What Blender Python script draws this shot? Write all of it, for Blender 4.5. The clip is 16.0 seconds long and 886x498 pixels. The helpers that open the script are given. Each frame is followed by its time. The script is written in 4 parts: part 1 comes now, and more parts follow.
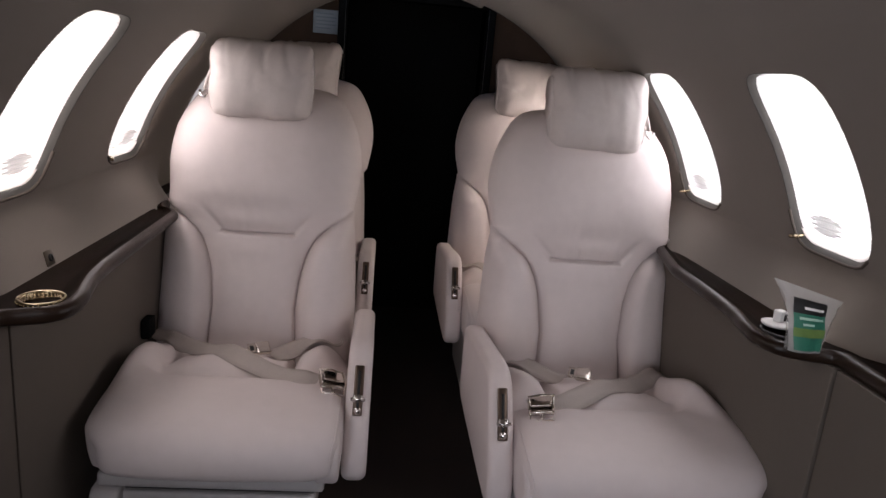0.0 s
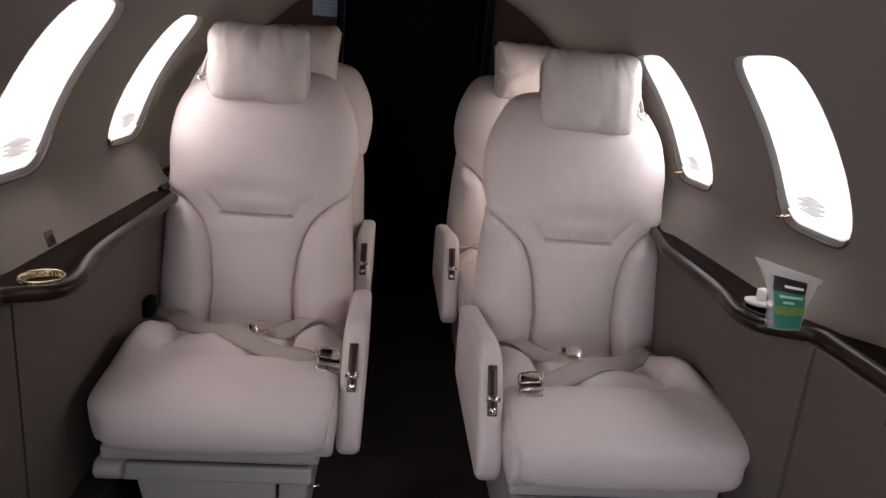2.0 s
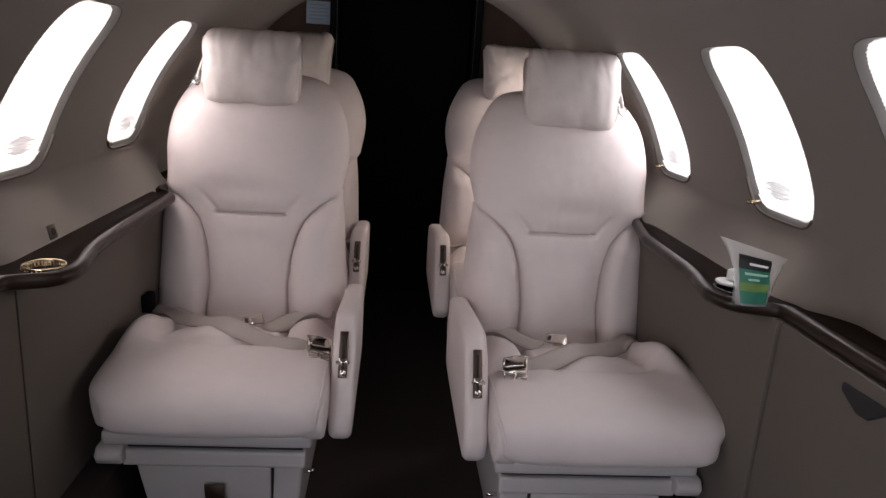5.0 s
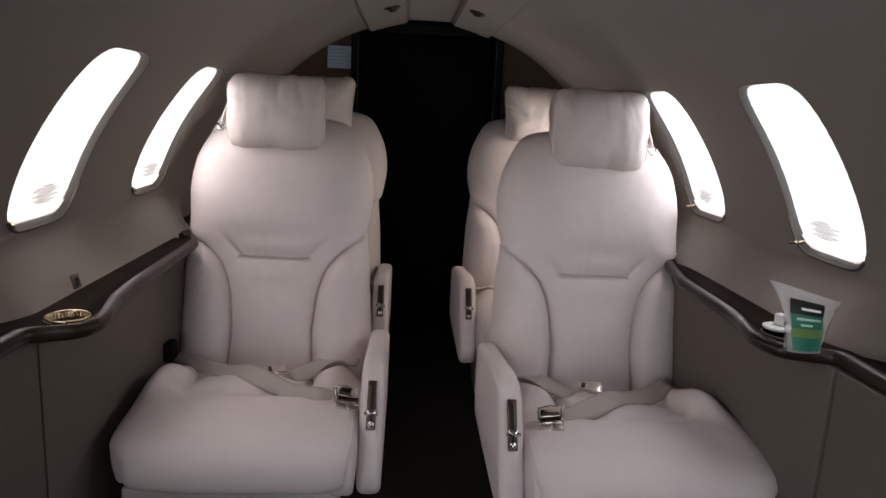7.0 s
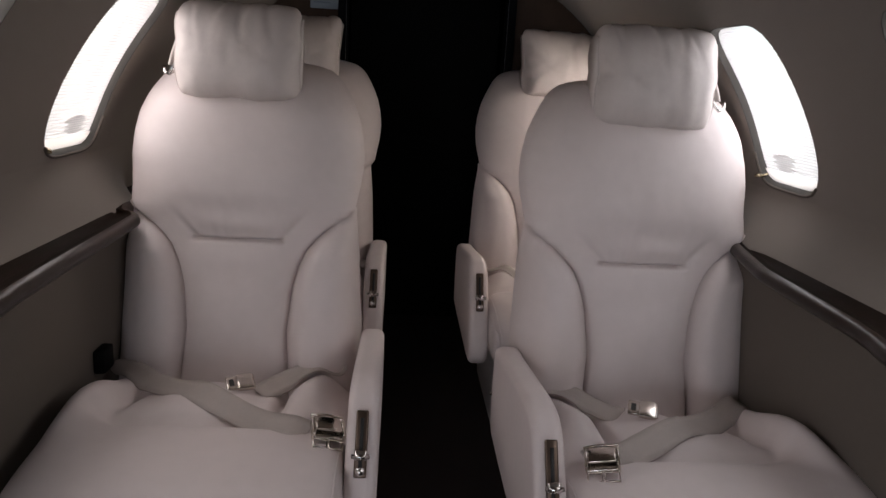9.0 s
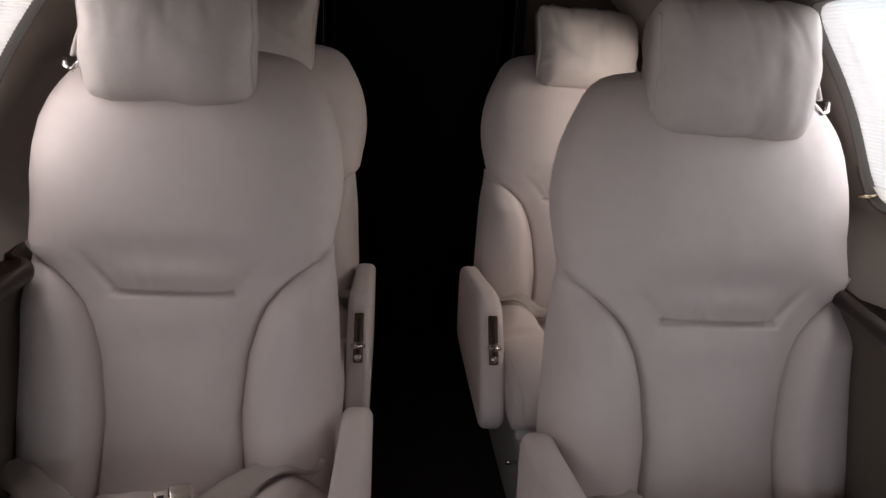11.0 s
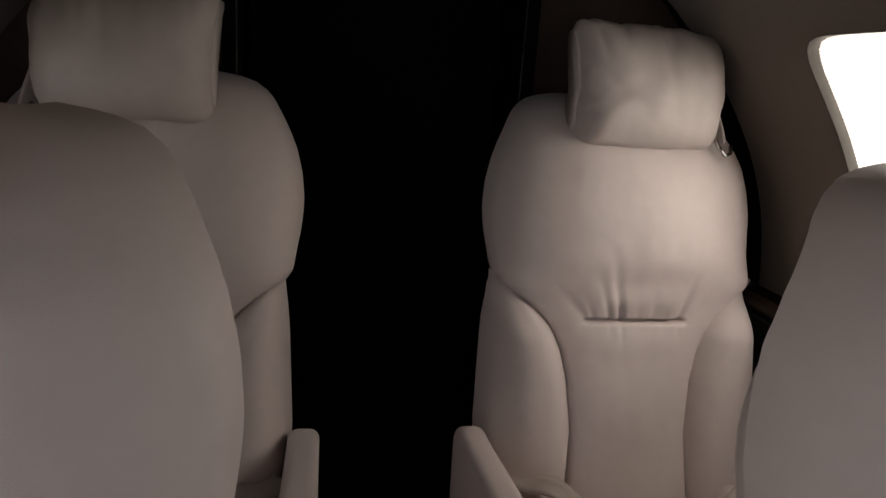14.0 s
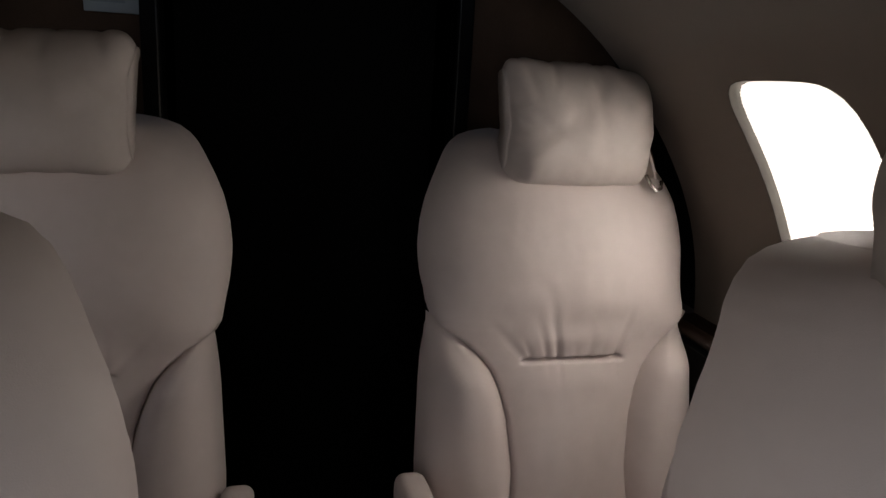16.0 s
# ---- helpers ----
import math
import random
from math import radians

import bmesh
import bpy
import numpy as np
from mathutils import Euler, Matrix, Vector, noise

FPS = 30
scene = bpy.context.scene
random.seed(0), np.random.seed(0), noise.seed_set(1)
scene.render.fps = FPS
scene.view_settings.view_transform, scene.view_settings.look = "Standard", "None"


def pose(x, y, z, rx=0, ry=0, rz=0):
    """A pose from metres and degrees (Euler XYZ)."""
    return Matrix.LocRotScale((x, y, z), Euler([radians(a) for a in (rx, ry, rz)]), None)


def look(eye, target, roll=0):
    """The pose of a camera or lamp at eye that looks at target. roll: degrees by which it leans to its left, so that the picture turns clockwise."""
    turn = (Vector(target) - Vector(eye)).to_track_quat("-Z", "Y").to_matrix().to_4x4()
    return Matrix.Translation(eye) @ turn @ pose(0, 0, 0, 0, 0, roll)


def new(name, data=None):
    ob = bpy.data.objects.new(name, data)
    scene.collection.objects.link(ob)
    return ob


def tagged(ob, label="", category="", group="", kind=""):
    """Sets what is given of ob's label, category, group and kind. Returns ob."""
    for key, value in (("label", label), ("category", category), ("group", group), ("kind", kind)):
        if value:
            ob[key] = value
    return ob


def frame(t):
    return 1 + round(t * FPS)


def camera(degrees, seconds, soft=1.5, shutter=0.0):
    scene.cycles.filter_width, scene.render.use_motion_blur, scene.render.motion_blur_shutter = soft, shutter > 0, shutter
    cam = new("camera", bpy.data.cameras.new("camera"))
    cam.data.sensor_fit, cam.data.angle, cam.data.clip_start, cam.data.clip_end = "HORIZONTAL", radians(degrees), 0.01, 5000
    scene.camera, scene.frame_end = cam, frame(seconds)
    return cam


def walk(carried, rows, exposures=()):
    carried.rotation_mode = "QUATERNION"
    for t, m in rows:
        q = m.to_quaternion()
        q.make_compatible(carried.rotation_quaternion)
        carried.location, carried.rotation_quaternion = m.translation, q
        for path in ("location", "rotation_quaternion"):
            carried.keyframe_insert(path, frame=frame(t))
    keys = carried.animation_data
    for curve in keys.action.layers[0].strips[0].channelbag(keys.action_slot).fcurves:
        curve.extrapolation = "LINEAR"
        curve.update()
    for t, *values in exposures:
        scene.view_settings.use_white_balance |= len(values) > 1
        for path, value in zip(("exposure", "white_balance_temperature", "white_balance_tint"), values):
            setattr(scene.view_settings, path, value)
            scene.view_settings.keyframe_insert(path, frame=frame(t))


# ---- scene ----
cam = camera(65.8, 16.0)
PATH = [
    (0, (-0.106, 2.297, 1.095), (0.087, 4.228, 0.61), 5.1),
    (0.5, (-0.092, 2.285, 1.084), (0.078, 4.217, 0.596), 5.1),
    (1, (-0.09, 2.281, 1.099), (0.08, 4.209, 0.595), 5.1),
    (1.5, (-0.072, 2.269, 1.094), (0.088, 4.196, 0.582), 4.9),
    (2, (-0.075, 2.265, 1.1), (0.099, 4.185, 0.565), 4.9),
    (2.5, (-0.083, 2.246, 1.076), (0.122, 4.168, 0.56), 4.6),
    (3, (-0.032, 2.191, 1.071), (0.118, 4.109, 0.523), 3.6),
    (5.5, (-0.045, 2.192, 1.079), (0.119, 4.124, 0.591), 3.9),
    (6, (-0.06, 2.187, 1.084), (0.098, 4.125, 0.617), 3.9),
    (6.5, (-0.059, 2.205, 1.082), (0.107, 4.152, 0.655), 4.7),
    (7, (-0.071, 2.24, 1.074), (0.046, 4.197, 0.678), 3.0),
    (7.5, (-0.08, 2.354, 1.059), (0.156, 4.298, 0.654), 2.8),
    (8, (-0.092, 2.464, 1.048), (0.041, 4.41, 0.605), 1.3),
    (8.5, (-0.075, 2.546, 1.045), (0.071, 4.479, 0.554), 2.6),
    (8.7, (-0.084, 2.577, 1.028), (0.054, 4.51, 0.534), 3.4),
    (11, (-0.087, 3.033, 1.046), (0.083, 4.948, 0.495), 3.1),
    (11.5, (-0.123, 3.114, 1.026), (0.012, 5.053, 0.555), 3.8),
    (12, (-0.124, 3.293, 1.04), (-0.027, 5.244, 0.61), 2.2),
    (12.5, (-0.13, 3.398, 1.052), (-0.019, 5.355, 0.656), 4.4),
    (13, (-0.114, 3.557, 1.031), (0.107, 5.499, 0.606), 5.5),
    (13.5, (-0.105, 3.673, 1.059), (0.200, 5.588, 0.589), 4.7),
    (14, (-0.107, 3.763, 1.073), (0.230, 5.666, 0.581), 4.0),
    (14.5, (-0.111, 3.796, 1.094), (0.214, 5.702, 0.604), 2.9),
    (15, (-0.092, 3.803, 1.105), (0.257, 5.712, 0.632), 3.1),
    (15.5, (-0.102, 3.796, 1.118), (0.308, 5.703, 0.686), 4.0),
    (16, (-0.072, 3.791, 1.134), (0.396, 5.669, 0.664), 3.3),
]
EXPOSURES = [(0, 0.55, 6800, 17), (3, 0.66, 6800, 17), (6, 0.70, 6750, 15), (7, 0.56, 6700, 13), (7.5, 0.40, 6700, 13), (8, 0.33, 6700, 13), (8.7, 0.29, 6700, 13), (11, 0.04, 6750, 12), (11.5, 0.2, 6650, 10), (12, 0.26, 6650, 10), (12.5, 0.2, 6750, 10), (13, -0.02, 6900, 10), (14, -0.13, 6950, 10), (16, -0.17, 6850, 10)]
walk(cam, [(t, look(eye, target, roll)) for t, eye, target, roll in PATH], EXPOSURES)

# ---------------------------------------------------------------- cabin numbers
R, ZC = 0.769, 0.652            # lining: radius and height of its centre
LINING_IN = 0.017               # how much nearer the lining is at the ceiling
Y0, Y1, YB = 0.35, 4.98, 5.25    # front bulkhead, end of lining, rear bulkhead
THT = 72.6                      # lining angle at the edge of the ceiling
WIN_LO, WIN_HI = 13.0, 41.6     # window sill and head, degrees round the lining
WIN_W = 0.250
WIN_Y = {1: (3.012, 3.490, 4.035, 4.590), -1: (3.01, 3.532, 4.064, 4.612)}
LEDGE_Z = 0.70

# ---------------------------------------------------------------- world and lights
world = bpy.data.worlds.new("overcast_sky")
world.use_nodes = True
wn = world.node_tree.nodes
sky = wn.new("ShaderNodeTexSky")
sky.sky_type, sky.sun_disc, sky.sun_elevation, sky.sun_rotation = "NISHITA", False, radians(50), radians(200)
world.node_tree.links.new(sky.outputs[0], wn["Background"].inputs[0])
wn["Background"].inputs[1].default_value = 0.1
scene.world = world

WINDOW_W = {1: 1.5, -1: 1.45}    # watts of sky light in each window
DOOR_W = 11.8
# watts of the fill lamp added at the front
FRONT_FILL_W = 3.8


def lining_radius(th):
    """The lining is a little flatter towards the ceiling than a true circle."""
    t = min(1.0, max(0.0, (min(th, 180 - th) - 13.0) / 30.0))
    return R - LINING_IN * t * t * (3 - 2 * t)


def window_frame_of(side, y, th):
    """Point on the lining at angle th and its outward normal."""
    a, r = radians(th), lining_radius(th)
    return Vector((side * r * math.cos(a), y, ZC + r * math.sin(a))), Vector((side * math.cos(a), 0, math.sin(a)))


def area_lamp(name, at, aim, wide, high, watts, colour):
    data = bpy.data.lights.new(name, "AREA")
    data.shape, data.size, data.size_y, data.energy, data.color = "RECTANGLE", wide, high, watts, colour
    ob = new(name, data)
    ob.matrix_world = look(at, aim)
    return ob


for side in (1, -1):
    for y in WIN_Y[side]:
        c, n = window_frame_of(side, y, (WIN_LO + WIN_HI) / 2)
        area_lamp("window_daylight", c + n * 0.036, c - n, WIN_W + 0.05, 0.41, WINDOW_W[side] * ((2.8 if side > 0 else 0.3) if y > 4.4 else 0.95 if y > 4.0 else 1.1), (1.0, 0.925, 0.855) if side > 0 and y > 4.4 else (0.94, 0.945, 0.975) if side > 0 else (1.0, 0.94, 0.915))
area_lamp("entrance_daylight", (-0.78, 1.64, 0.70), (0.55, 3.0, 0.60), 0.60, 1.15, DOOR_W, (0.78, 0.86, 1.0))
# unseen fill lamp added at the front to brighten the seat backs
area_lamp("front_fill", (0.0, Y0 - 0.02, 0.95), (0.0, 2.5, 0.75), 0.56, 0.75, FRONT_FILL_W, (0.92, 0.93, 1.0))

# ---------------------------------------------------------------- materials


def material(name, colour, rough=0.5, metal=0.0, vary=0.12, scale=6.0, grain=0.0, grain_scale=400.0, tint=None, coat=0.0, sheen=0.0, second=0.0, second_scale=40.0, gloss=0.5):
    m = bpy.data.materials.new(name)
    m.use_nodes = True
    nt = m.node_tree
    b = nt.nodes["Principled BSDF"]
    b.inputs["Roughness"].default_value = rough
    b.inputs["Metallic"].default_value = metal
    b.inputs["Coat Weight"].default_value = coat
    b.inputs["Specular IOR Level"].default_value = gloss
    b.inputs["Sheen Weight"].default_value = sheen
    co = nt.nodes.new("ShaderNodeTexCoord")
    n1 = nt.nodes.new("ShaderNodeTexNoise")
    n1.inputs["Scale"].default_value, n1.inputs["Detail"].default_value = scale, 6
    nt.links.new(co.outputs["Object"], n1.inputs["Vector"])
    n2 = nt.nodes.new("ShaderNodeTexNoise")
    n2.inputs["Scale"].default_value, n2.inputs["Detail"].default_value = scale * 14, 4
    nt.links.new(co.outputs["Object"], n2.inputs["Vector"])
    mix = nt.nodes.new("ShaderNodeMath")
    mix.operation = "MULTIPLY_ADD"
    mix.inputs[1].default_value = 0.35
    nt.links.new(n2.outputs["Fac"], mix.inputs[0])
    nt.links.new(n1.outputs["Fac"], mix.inputs[2])
    ramp = nt.nodes.new("ShaderNodeValToRGB")
    ramp.color_ramp.elements[0].position, ramp.color_ramp.elements[1].position = 0.42, 0.92
    low = [c * (1 - vary) for c in (tint or colour)]
    ramp.color_ramp.elements[0].color = (*low, 1)
    ramp.color_ramp.elements[1].color = (*colour, 1)
    nt.links.new(mix.outputs[0], ramp.inputs[0])
    nt.links.new(ramp.outputs[0], b.inputs["Base Color"])
    rr = nt.nodes.new("ShaderNodeMapRange")
    rr.inputs["To Min"].default_value, rr.inputs["To Max"].default_value = rough * 0.85, min(1, rough * 1.15)
    nt.links.new(n1.outputs["Fac"], rr.inputs["Value"])
    nt.links.new(rr.outputs[0], b.inputs["Roughness"])
    if grain:
        v = nt.nodes.new("ShaderNodeTexNoise")
        v.inputs["Scale"].default_value, v.inputs["Detail"].default_value = grain_scale, 3
        nt.links.new(co.outputs["Object"], v.inputs["Vector"])
        bump = nt.nodes.new("ShaderNodeBump")
        bump.inputs["Strength"].default_value, bump.inputs["Distance"].default_value = grain, 0.001
        nt.links.new(v.outputs["Fac"], bump.inputs["Height"])
        last = bump
        if second:
            v2 = nt.nodes.new("ShaderNodeTexNoise")
            v2.inputs["Scale"].default_value, v2.inputs["Detail"].default_value = second_scale, 2
            nt.links.new(co.outputs["Object"], v2.inputs["Vector"])
            b2 = nt.nodes.new("ShaderNodeBump")
            b2.inputs["Strength"].default_value, b2.inputs["Distance"].default_value = second, 0.004
            nt.links.new(v2.outputs["Fac"], b2.inputs["Height"])
            nt.links.new(bump.outputs[0], b2.inputs["Normal"])
            last = b2
        nt.links.new(last.outputs[0], b.inputs["Normal"])
    return m


LEATHER = material("cream_leather", (0.695, 0.615, 0.595), 0.52, vary=0.10, scale=3, grain=0.22, grain_scale=1100, second=0.12, second_scale=26)
LEATHER_SOFT = material("cream_pillow_leather", (0.615, 0.555, 0.53), 0.55, vary=0.12, scale=5, grain=0.22, grain_scale=1000, second=0.25, second_scale=34)
STITCH = material("seam_thread", (0.30, 0.25, 0.22), 0.8)
SHELL = material("cream_painted_panel", (0.50, 0.47, 0.46), 0.42, vary=0.1, scale=8, grain=0.15, grain_scale=500)
LINING = material("beige_suede_lining", (0.166, 0.137, 0.112), 0.9, vary=0.12, scale=4, grain=0.5, grain_scale=700, sheen=0.2)
SIDEWALL = material("grey_fabric_sidewall", (0.116, 0.095, 0.078), 0.85, vary=0.12, scale=5, grain=0.5, grain_scale=600)
REVEAL = material("beige_window_reveal", (0.085, 0.080, 0.073), 0.85, vary=0.06, scale=8, grain=0.1)
LEDGE = material("dark_brown_leather", (0.015, 0.0084, 0.0054), 0.65, gloss=0.05, vary=0.35, scale=9, grain=0.4, grain_scale=600)
LEDGE_RIM = material("dark_brown_rim_leather", (0.022, 0.0122, 0.0078), 0.30, gloss=0.26, vary=0.3, scale=9, grain=0.3, grain_scale=600)
WOOD = material("dark_walnut_veneer", (0.062, 0.036, 0.023), 0.6, gloss=0.1, vary=0.4, scale=12, grain=0.1)
# black parts, and the painted darkness of doorway, recess and rear backing
BLACK = material("black_parts_and_shade", (0.005, 0.0048, 0.0046), 0.9, vary=0.3, gloss=0.1)
BLACK_GLOSS = material("black_lacquer", (0.003, 0.003, 0.003), 0.45, vary=0.2, gloss=0.04)
CARPET = material("dark_brown_carpet", (0.032, 0.020, 0.016), 0.95, vary=0.5, scale=14, grain=1.0, grain_scale=900)
CHROME = material("polished_chrome", (0.75, 0.72, 0.70), 0.14, metal=1.0, vary=0.1)
HIGHLIGHT_METAL = material("highlight_strip_metal", (0.09, 0.085, 0.08), 0.30, metal=1.0, vary=0.2, scale=30)
NICKEL = material("brushed_bronze_plate", (0.17, 0.125, 0.098), 0.34, metal=1.0, vary=0.2, scale=30)
GOLD = material("gold_plate", (0.56, 0.46, 0.31), 0.20, metal=1.0, vary=0.15)
BUCKLE = material("satin_silver_buckle", (0.72, 0.66, 0.60), 0.17, metal=1.0, vary=0.2, scale=40)
WEBBING = material("grey_belt_webbing", (0.46, 0.405, 0.37), 0.8, vary=0.15, scale=12, grain=0.8, grain_scale=700)
SLOT = material("dark_slot", (0.01, 0.01, 0.01), 0.6)
PAPER = material("pale_placard", (0.30, 0.34, 0.37), 0.6, vary=0.08)
INK = material("grey_print", (0.58, 0.57, 0.56), 0.7)
WHITE = material("white_plastic", (0.78, 0.77, 0.75), 0.4, vary=0.05)
GREEN = material("green_label", (0.025, 0.17, 0.115), 0.35, vary=0.2, scale=20)
LIME = material("olive_green_band", (0.13, 0.22, 0.06), 0.35, vary=0.2, scale=20)
LABEL_BLACK = material("black_label", (0.012, 0.013, 0.014), 0.35)
TAN = material("tan_plate", (0.075, 0.055, 0.036), 0.5)
GASKET = material("brown_gasket", (0.06, 0.045, 0.035), 0.7)
GAP_SHADE = material("gap_shade_black", (0.015, 0.015, 0.015), 0.7)


def see_through(name, colour, clear, rough=0.4, glow=0.5):
    m = bpy.data.materials.new(name)
    m.use_nodes = True
    nt = m.node_tree
    out = nt.nodes["Material Output"]
    b = nt.nodes["Principled BSDF"]
    b.inputs["Base Color"].default_value, b.inputs["Roughness"].default_value = (*colour, 1), rough
    tl = nt.nodes.new("ShaderNodeBsdfTranslucent")
    tl.inputs[0].default_value = (*colour, 1)
    tr = nt.nodes.new("ShaderNodeBsdfTransparent")
    a, c = nt.nodes.new("ShaderNodeMixShader"), nt.nodes.new("ShaderNodeMixShader")
    a.inputs[0].default_value, c.inputs[0].default_value = glow, clear
    nt.links.new(b.outputs[0], a.inputs[1])
    nt.links.new(tl.outputs[0], a.inputs[2])
    nt.links.new(a.outputs[0], c.inputs[1])
    nt.links.new(tr.outputs[0], c.inputs[2])
    nt.links.new(c.outputs[0], out.inputs[0])
    return m


SHADE = see_through("pleated_shade_fabric", (0.86, 0.86, 0.86), 0.5, 0.8)
RAIL = see_through("cream_shade_panel", (0.86, 0.83, 0.78), 0.12, 0.6, 0.40)
FILM = see_through("clear_plastic_film", (0.72, 0.72, 0.71), 0.66, 0.2)

# ---------------------------------------------------------------- mesh helpers


def mesh_of(name, verts, faces, mat, smooth=True):
    me = bpy.data.meshes.new(name)
    me.from_pydata([tuple(v) for v in verts], [], faces)
    me.validate()
    bm = bmesh.new()
    bm.from_mesh(me)
    bmesh.ops.recalc_face_normals(bm, faces=bm.faces)
    bm.to_mesh(me)
    bm.free()
    me.materials.append(mat)
    if smooth:
        me.polygons.foreach_set("use_smooth", [True] * len(me.polygons))
    return me


def part(name, verts, faces, mat, parent=None, label="", smooth=True):
    ob = new(name, mesh_of(name, verts, faces, mat, smooth))
    if parent is not None:
        ob.parent = parent
    if label:
        tagged(ob, label)
    return ob


def thing(name, at, label, category, group="", kind=""):
    ob = new(name)
    ob.location = at
    ob.empty_display_size = 0.05
    return tagged(ob, label, category, group, kind)


def grid(nu, nv, f, closed_u=False):
    """Sheet of points f(u, v), u and v from 0 to 1."""
    verts, faces = [], []
    for j in range(nv + 1):
        for i in range(nu + (0 if closed_u else 1)):
            verts.append(f(i / nu, j / nv))
    w = nu if closed_u else nu + 1
    for j in range(nv):
        for i in range(nu):
            a, b = j * w + i, j * w + (i + 1) % w
            faces.append((a, b, b + w, a + w))
    return verts, faces


def rounded_box(x0, x1, y0, y1, z0, z1, r=0.006, seg=2):
    bm = bmesh.new()
    bmesh.ops.create_cube(bm, size=1)
    for v in bm.verts:
        v.co = Vector(((x0 + x1) / 2 + v.co.x * (x1 - x0), (y0 + y1) / 2 + v.co.y * (y1 - y0), (z0 + z1) / 2 + v.co.z * (z1 - z0)))
    if r > 0:
        bmesh.ops.bevel(bm, geom=bm.edges[:], offset=r, segments=seg, affect="EDGES", profile=0.6)
    vs = [v.co.copy() for v in bm.verts]
    bm.verts.index_update()
    fs = [tuple(v.index for v in f.verts) for f in bm.faces]
    bm.free()
    return vs, fs


def join(*pieces):
    vs, fs = [], []
    for v, f in pieces:
        n = len(vs)
        vs += list(v)
        fs += [tuple(i + n for i in q) for q in f]
    return vs, fs


def moved(piece, m):
    return [m @ Vector(v) for v in piece[0]], piece[1]


def extrude_profile(pts, x0, x1, r=0.012, seg=4):
    """A slab with outline pts in (y, z), between x0 and x1, with rounded rims."""
    n = len(pts)
    cy, cz = sum(p[0] for p in pts) / n, sum(p[1] for p in pts) / n
    rings = []
    steps = [(x0 + r * (1 - math.cos(a)), r * (1 - math.sin(a))) for a in np.linspace(0, math.pi / 2, seg + 1)]
    steps += [(x1 - r * (1 - math.sin(a)), r * (1 - math.cos(a))) for a in np.linspace(0, math.pi / 2, seg + 1)]
    for x, inset in steps:
        ring = []
        for i, (y, z) in enumerate(pts):
            a, b = Vector(pts[i - 1]), Vector(pts[(i + 1) % n])
            t = (b - a).normalized()
            nrm = Vector((-t.y, t.x))
            if nrm.dot(Vector((cy - y, cz - z))) < 0:
                nrm = -nrm
            ring.append((x, y + nrm.x * inset, z + nrm.y * inset))
        rings.append(ring)
    vs = [v for ring in rings for v in ring]
    fs = []
    for j in range(len(rings) - 1):
        for i in range(n):
            k = (i + 1) % n
            fs.append((j * n + i, j * n + k, (j + 1) * n + k, (j + 1) * n + i))
    fs.append(tuple(range(n)))
    fs.append(tuple(range((len(rings) - 1) * n, len(rings) * n)))
    return vs, fs


def smooth_loop(pts, per=6, closed=True):
    """Catmull-Rom through the points."""
    out, n = [], len(pts)
    for i in range(n if closed else n - 1):
        p = [Vector(pts[(i + k) % n]) if closed else Vector(pts[min(max(i + k, 0), n - 1)]) for k in (-1, 0, 1, 2)]
        for j in range(per):
            t = j / per
            out.append(0.5 * (2 * p[1] + (p[2] - p[0]) * t + (2 * p[0] - 5 * p[1] + 4 * p[2] - p[3]) * t * t + (3 * p[1] - p[0] - 3 * p[2] + p[3]) * t ** 3))
    if not closed:
        out.append(Vector(pts[-1]))
    return out


def tube(path, r, seg=10, closed=False):
    pts = [Vector(p) for p in path]
    vs, fs = [], []
    n = len(pts)
    side = None
    for i, p in enumerate(pts):
        t = (pts[(i + 1) % n if closed else min(i + 1, n - 1)] - pts[i - 1 if closed else max(i - 1, 0)]).normalized()
        side = t.orthogonal().normalized() if side is None else (side - t * side.dot(t)).normalized()
        up = t.cross(side)
        for k in range(seg):
            a = 2 * math.pi * k / seg
            vs.append(p + r * (math.cos(a) * side + math.sin(a) * up))
    for i in range(n if closed else n - 1):
        for k in range(seg):
            j = (i + 1) % n
            fs.append((i * seg + k, i * seg + (k + 1) % seg, j * seg + (k + 1) % seg, j * seg + k))
    if not closed:
        fs += [tuple(range(seg)), tuple(range((n - 1) * seg, n * seg))]
    return vs, fs


def lathe(profile, seg=32):
    """Turns (radius, z) points round the z axis."""
    vs = [(r * math.cos(2 * math.pi * k / seg), r * math.sin(2 * math.pi * k / seg), z) for r, z in profile for k in range(seg)]
    fs = [(j * seg + k, j * seg + (k + 1) % seg, (j + 1) * seg + (k + 1) % seg, (j + 1) * seg + k) for j in range(len(profile) - 1) for k in range(seg)]
    return vs, fs


def lerp_table(table, x):
    return float(np.interp(x, [t[0] for t in table], [t[1] for t in table]))


def smoothstep(a, b, x):
    t = min(1, max(0, (x - a) / (b - a)))
    return t * t * (3 - 2 * t)


# ---------------------------------------------------------------- setting


def structure(name, verts, faces, mat, label, category, smooth=True):
    return tagged(part(name, verts, faces, mat, smooth=smooth), label, category, kind="structure")


structure("floor", *rounded_box(-0.95, 0.95, Y0 - 0.1, 6.4, -0.06, 0.0, 0), CARPET, "dark brown carpet on the cabin floor", "floor", False)


def tuck_in(y):
    """How far the foot of the lining is tucked in over the ledge: only beside the front seats."""
    return smoothstep(3.22, 3.39, y) * (1 - smoothstep(4.20, 4.40, y))


def lining_point(side, y, th, out=0.0):
    """Below the sills the wall slopes in to the ledge, behind the cup bulge."""
    a = radians(th)
    inward = 0.094 * (max(0.0, 12.6 - th) / 9.6) ** 1.4 * tuck_in(y)
    r = lining_radius(th) + out
    return (side * (r * math.cos(a) - inward), y, ZC + r * math.sin(a))


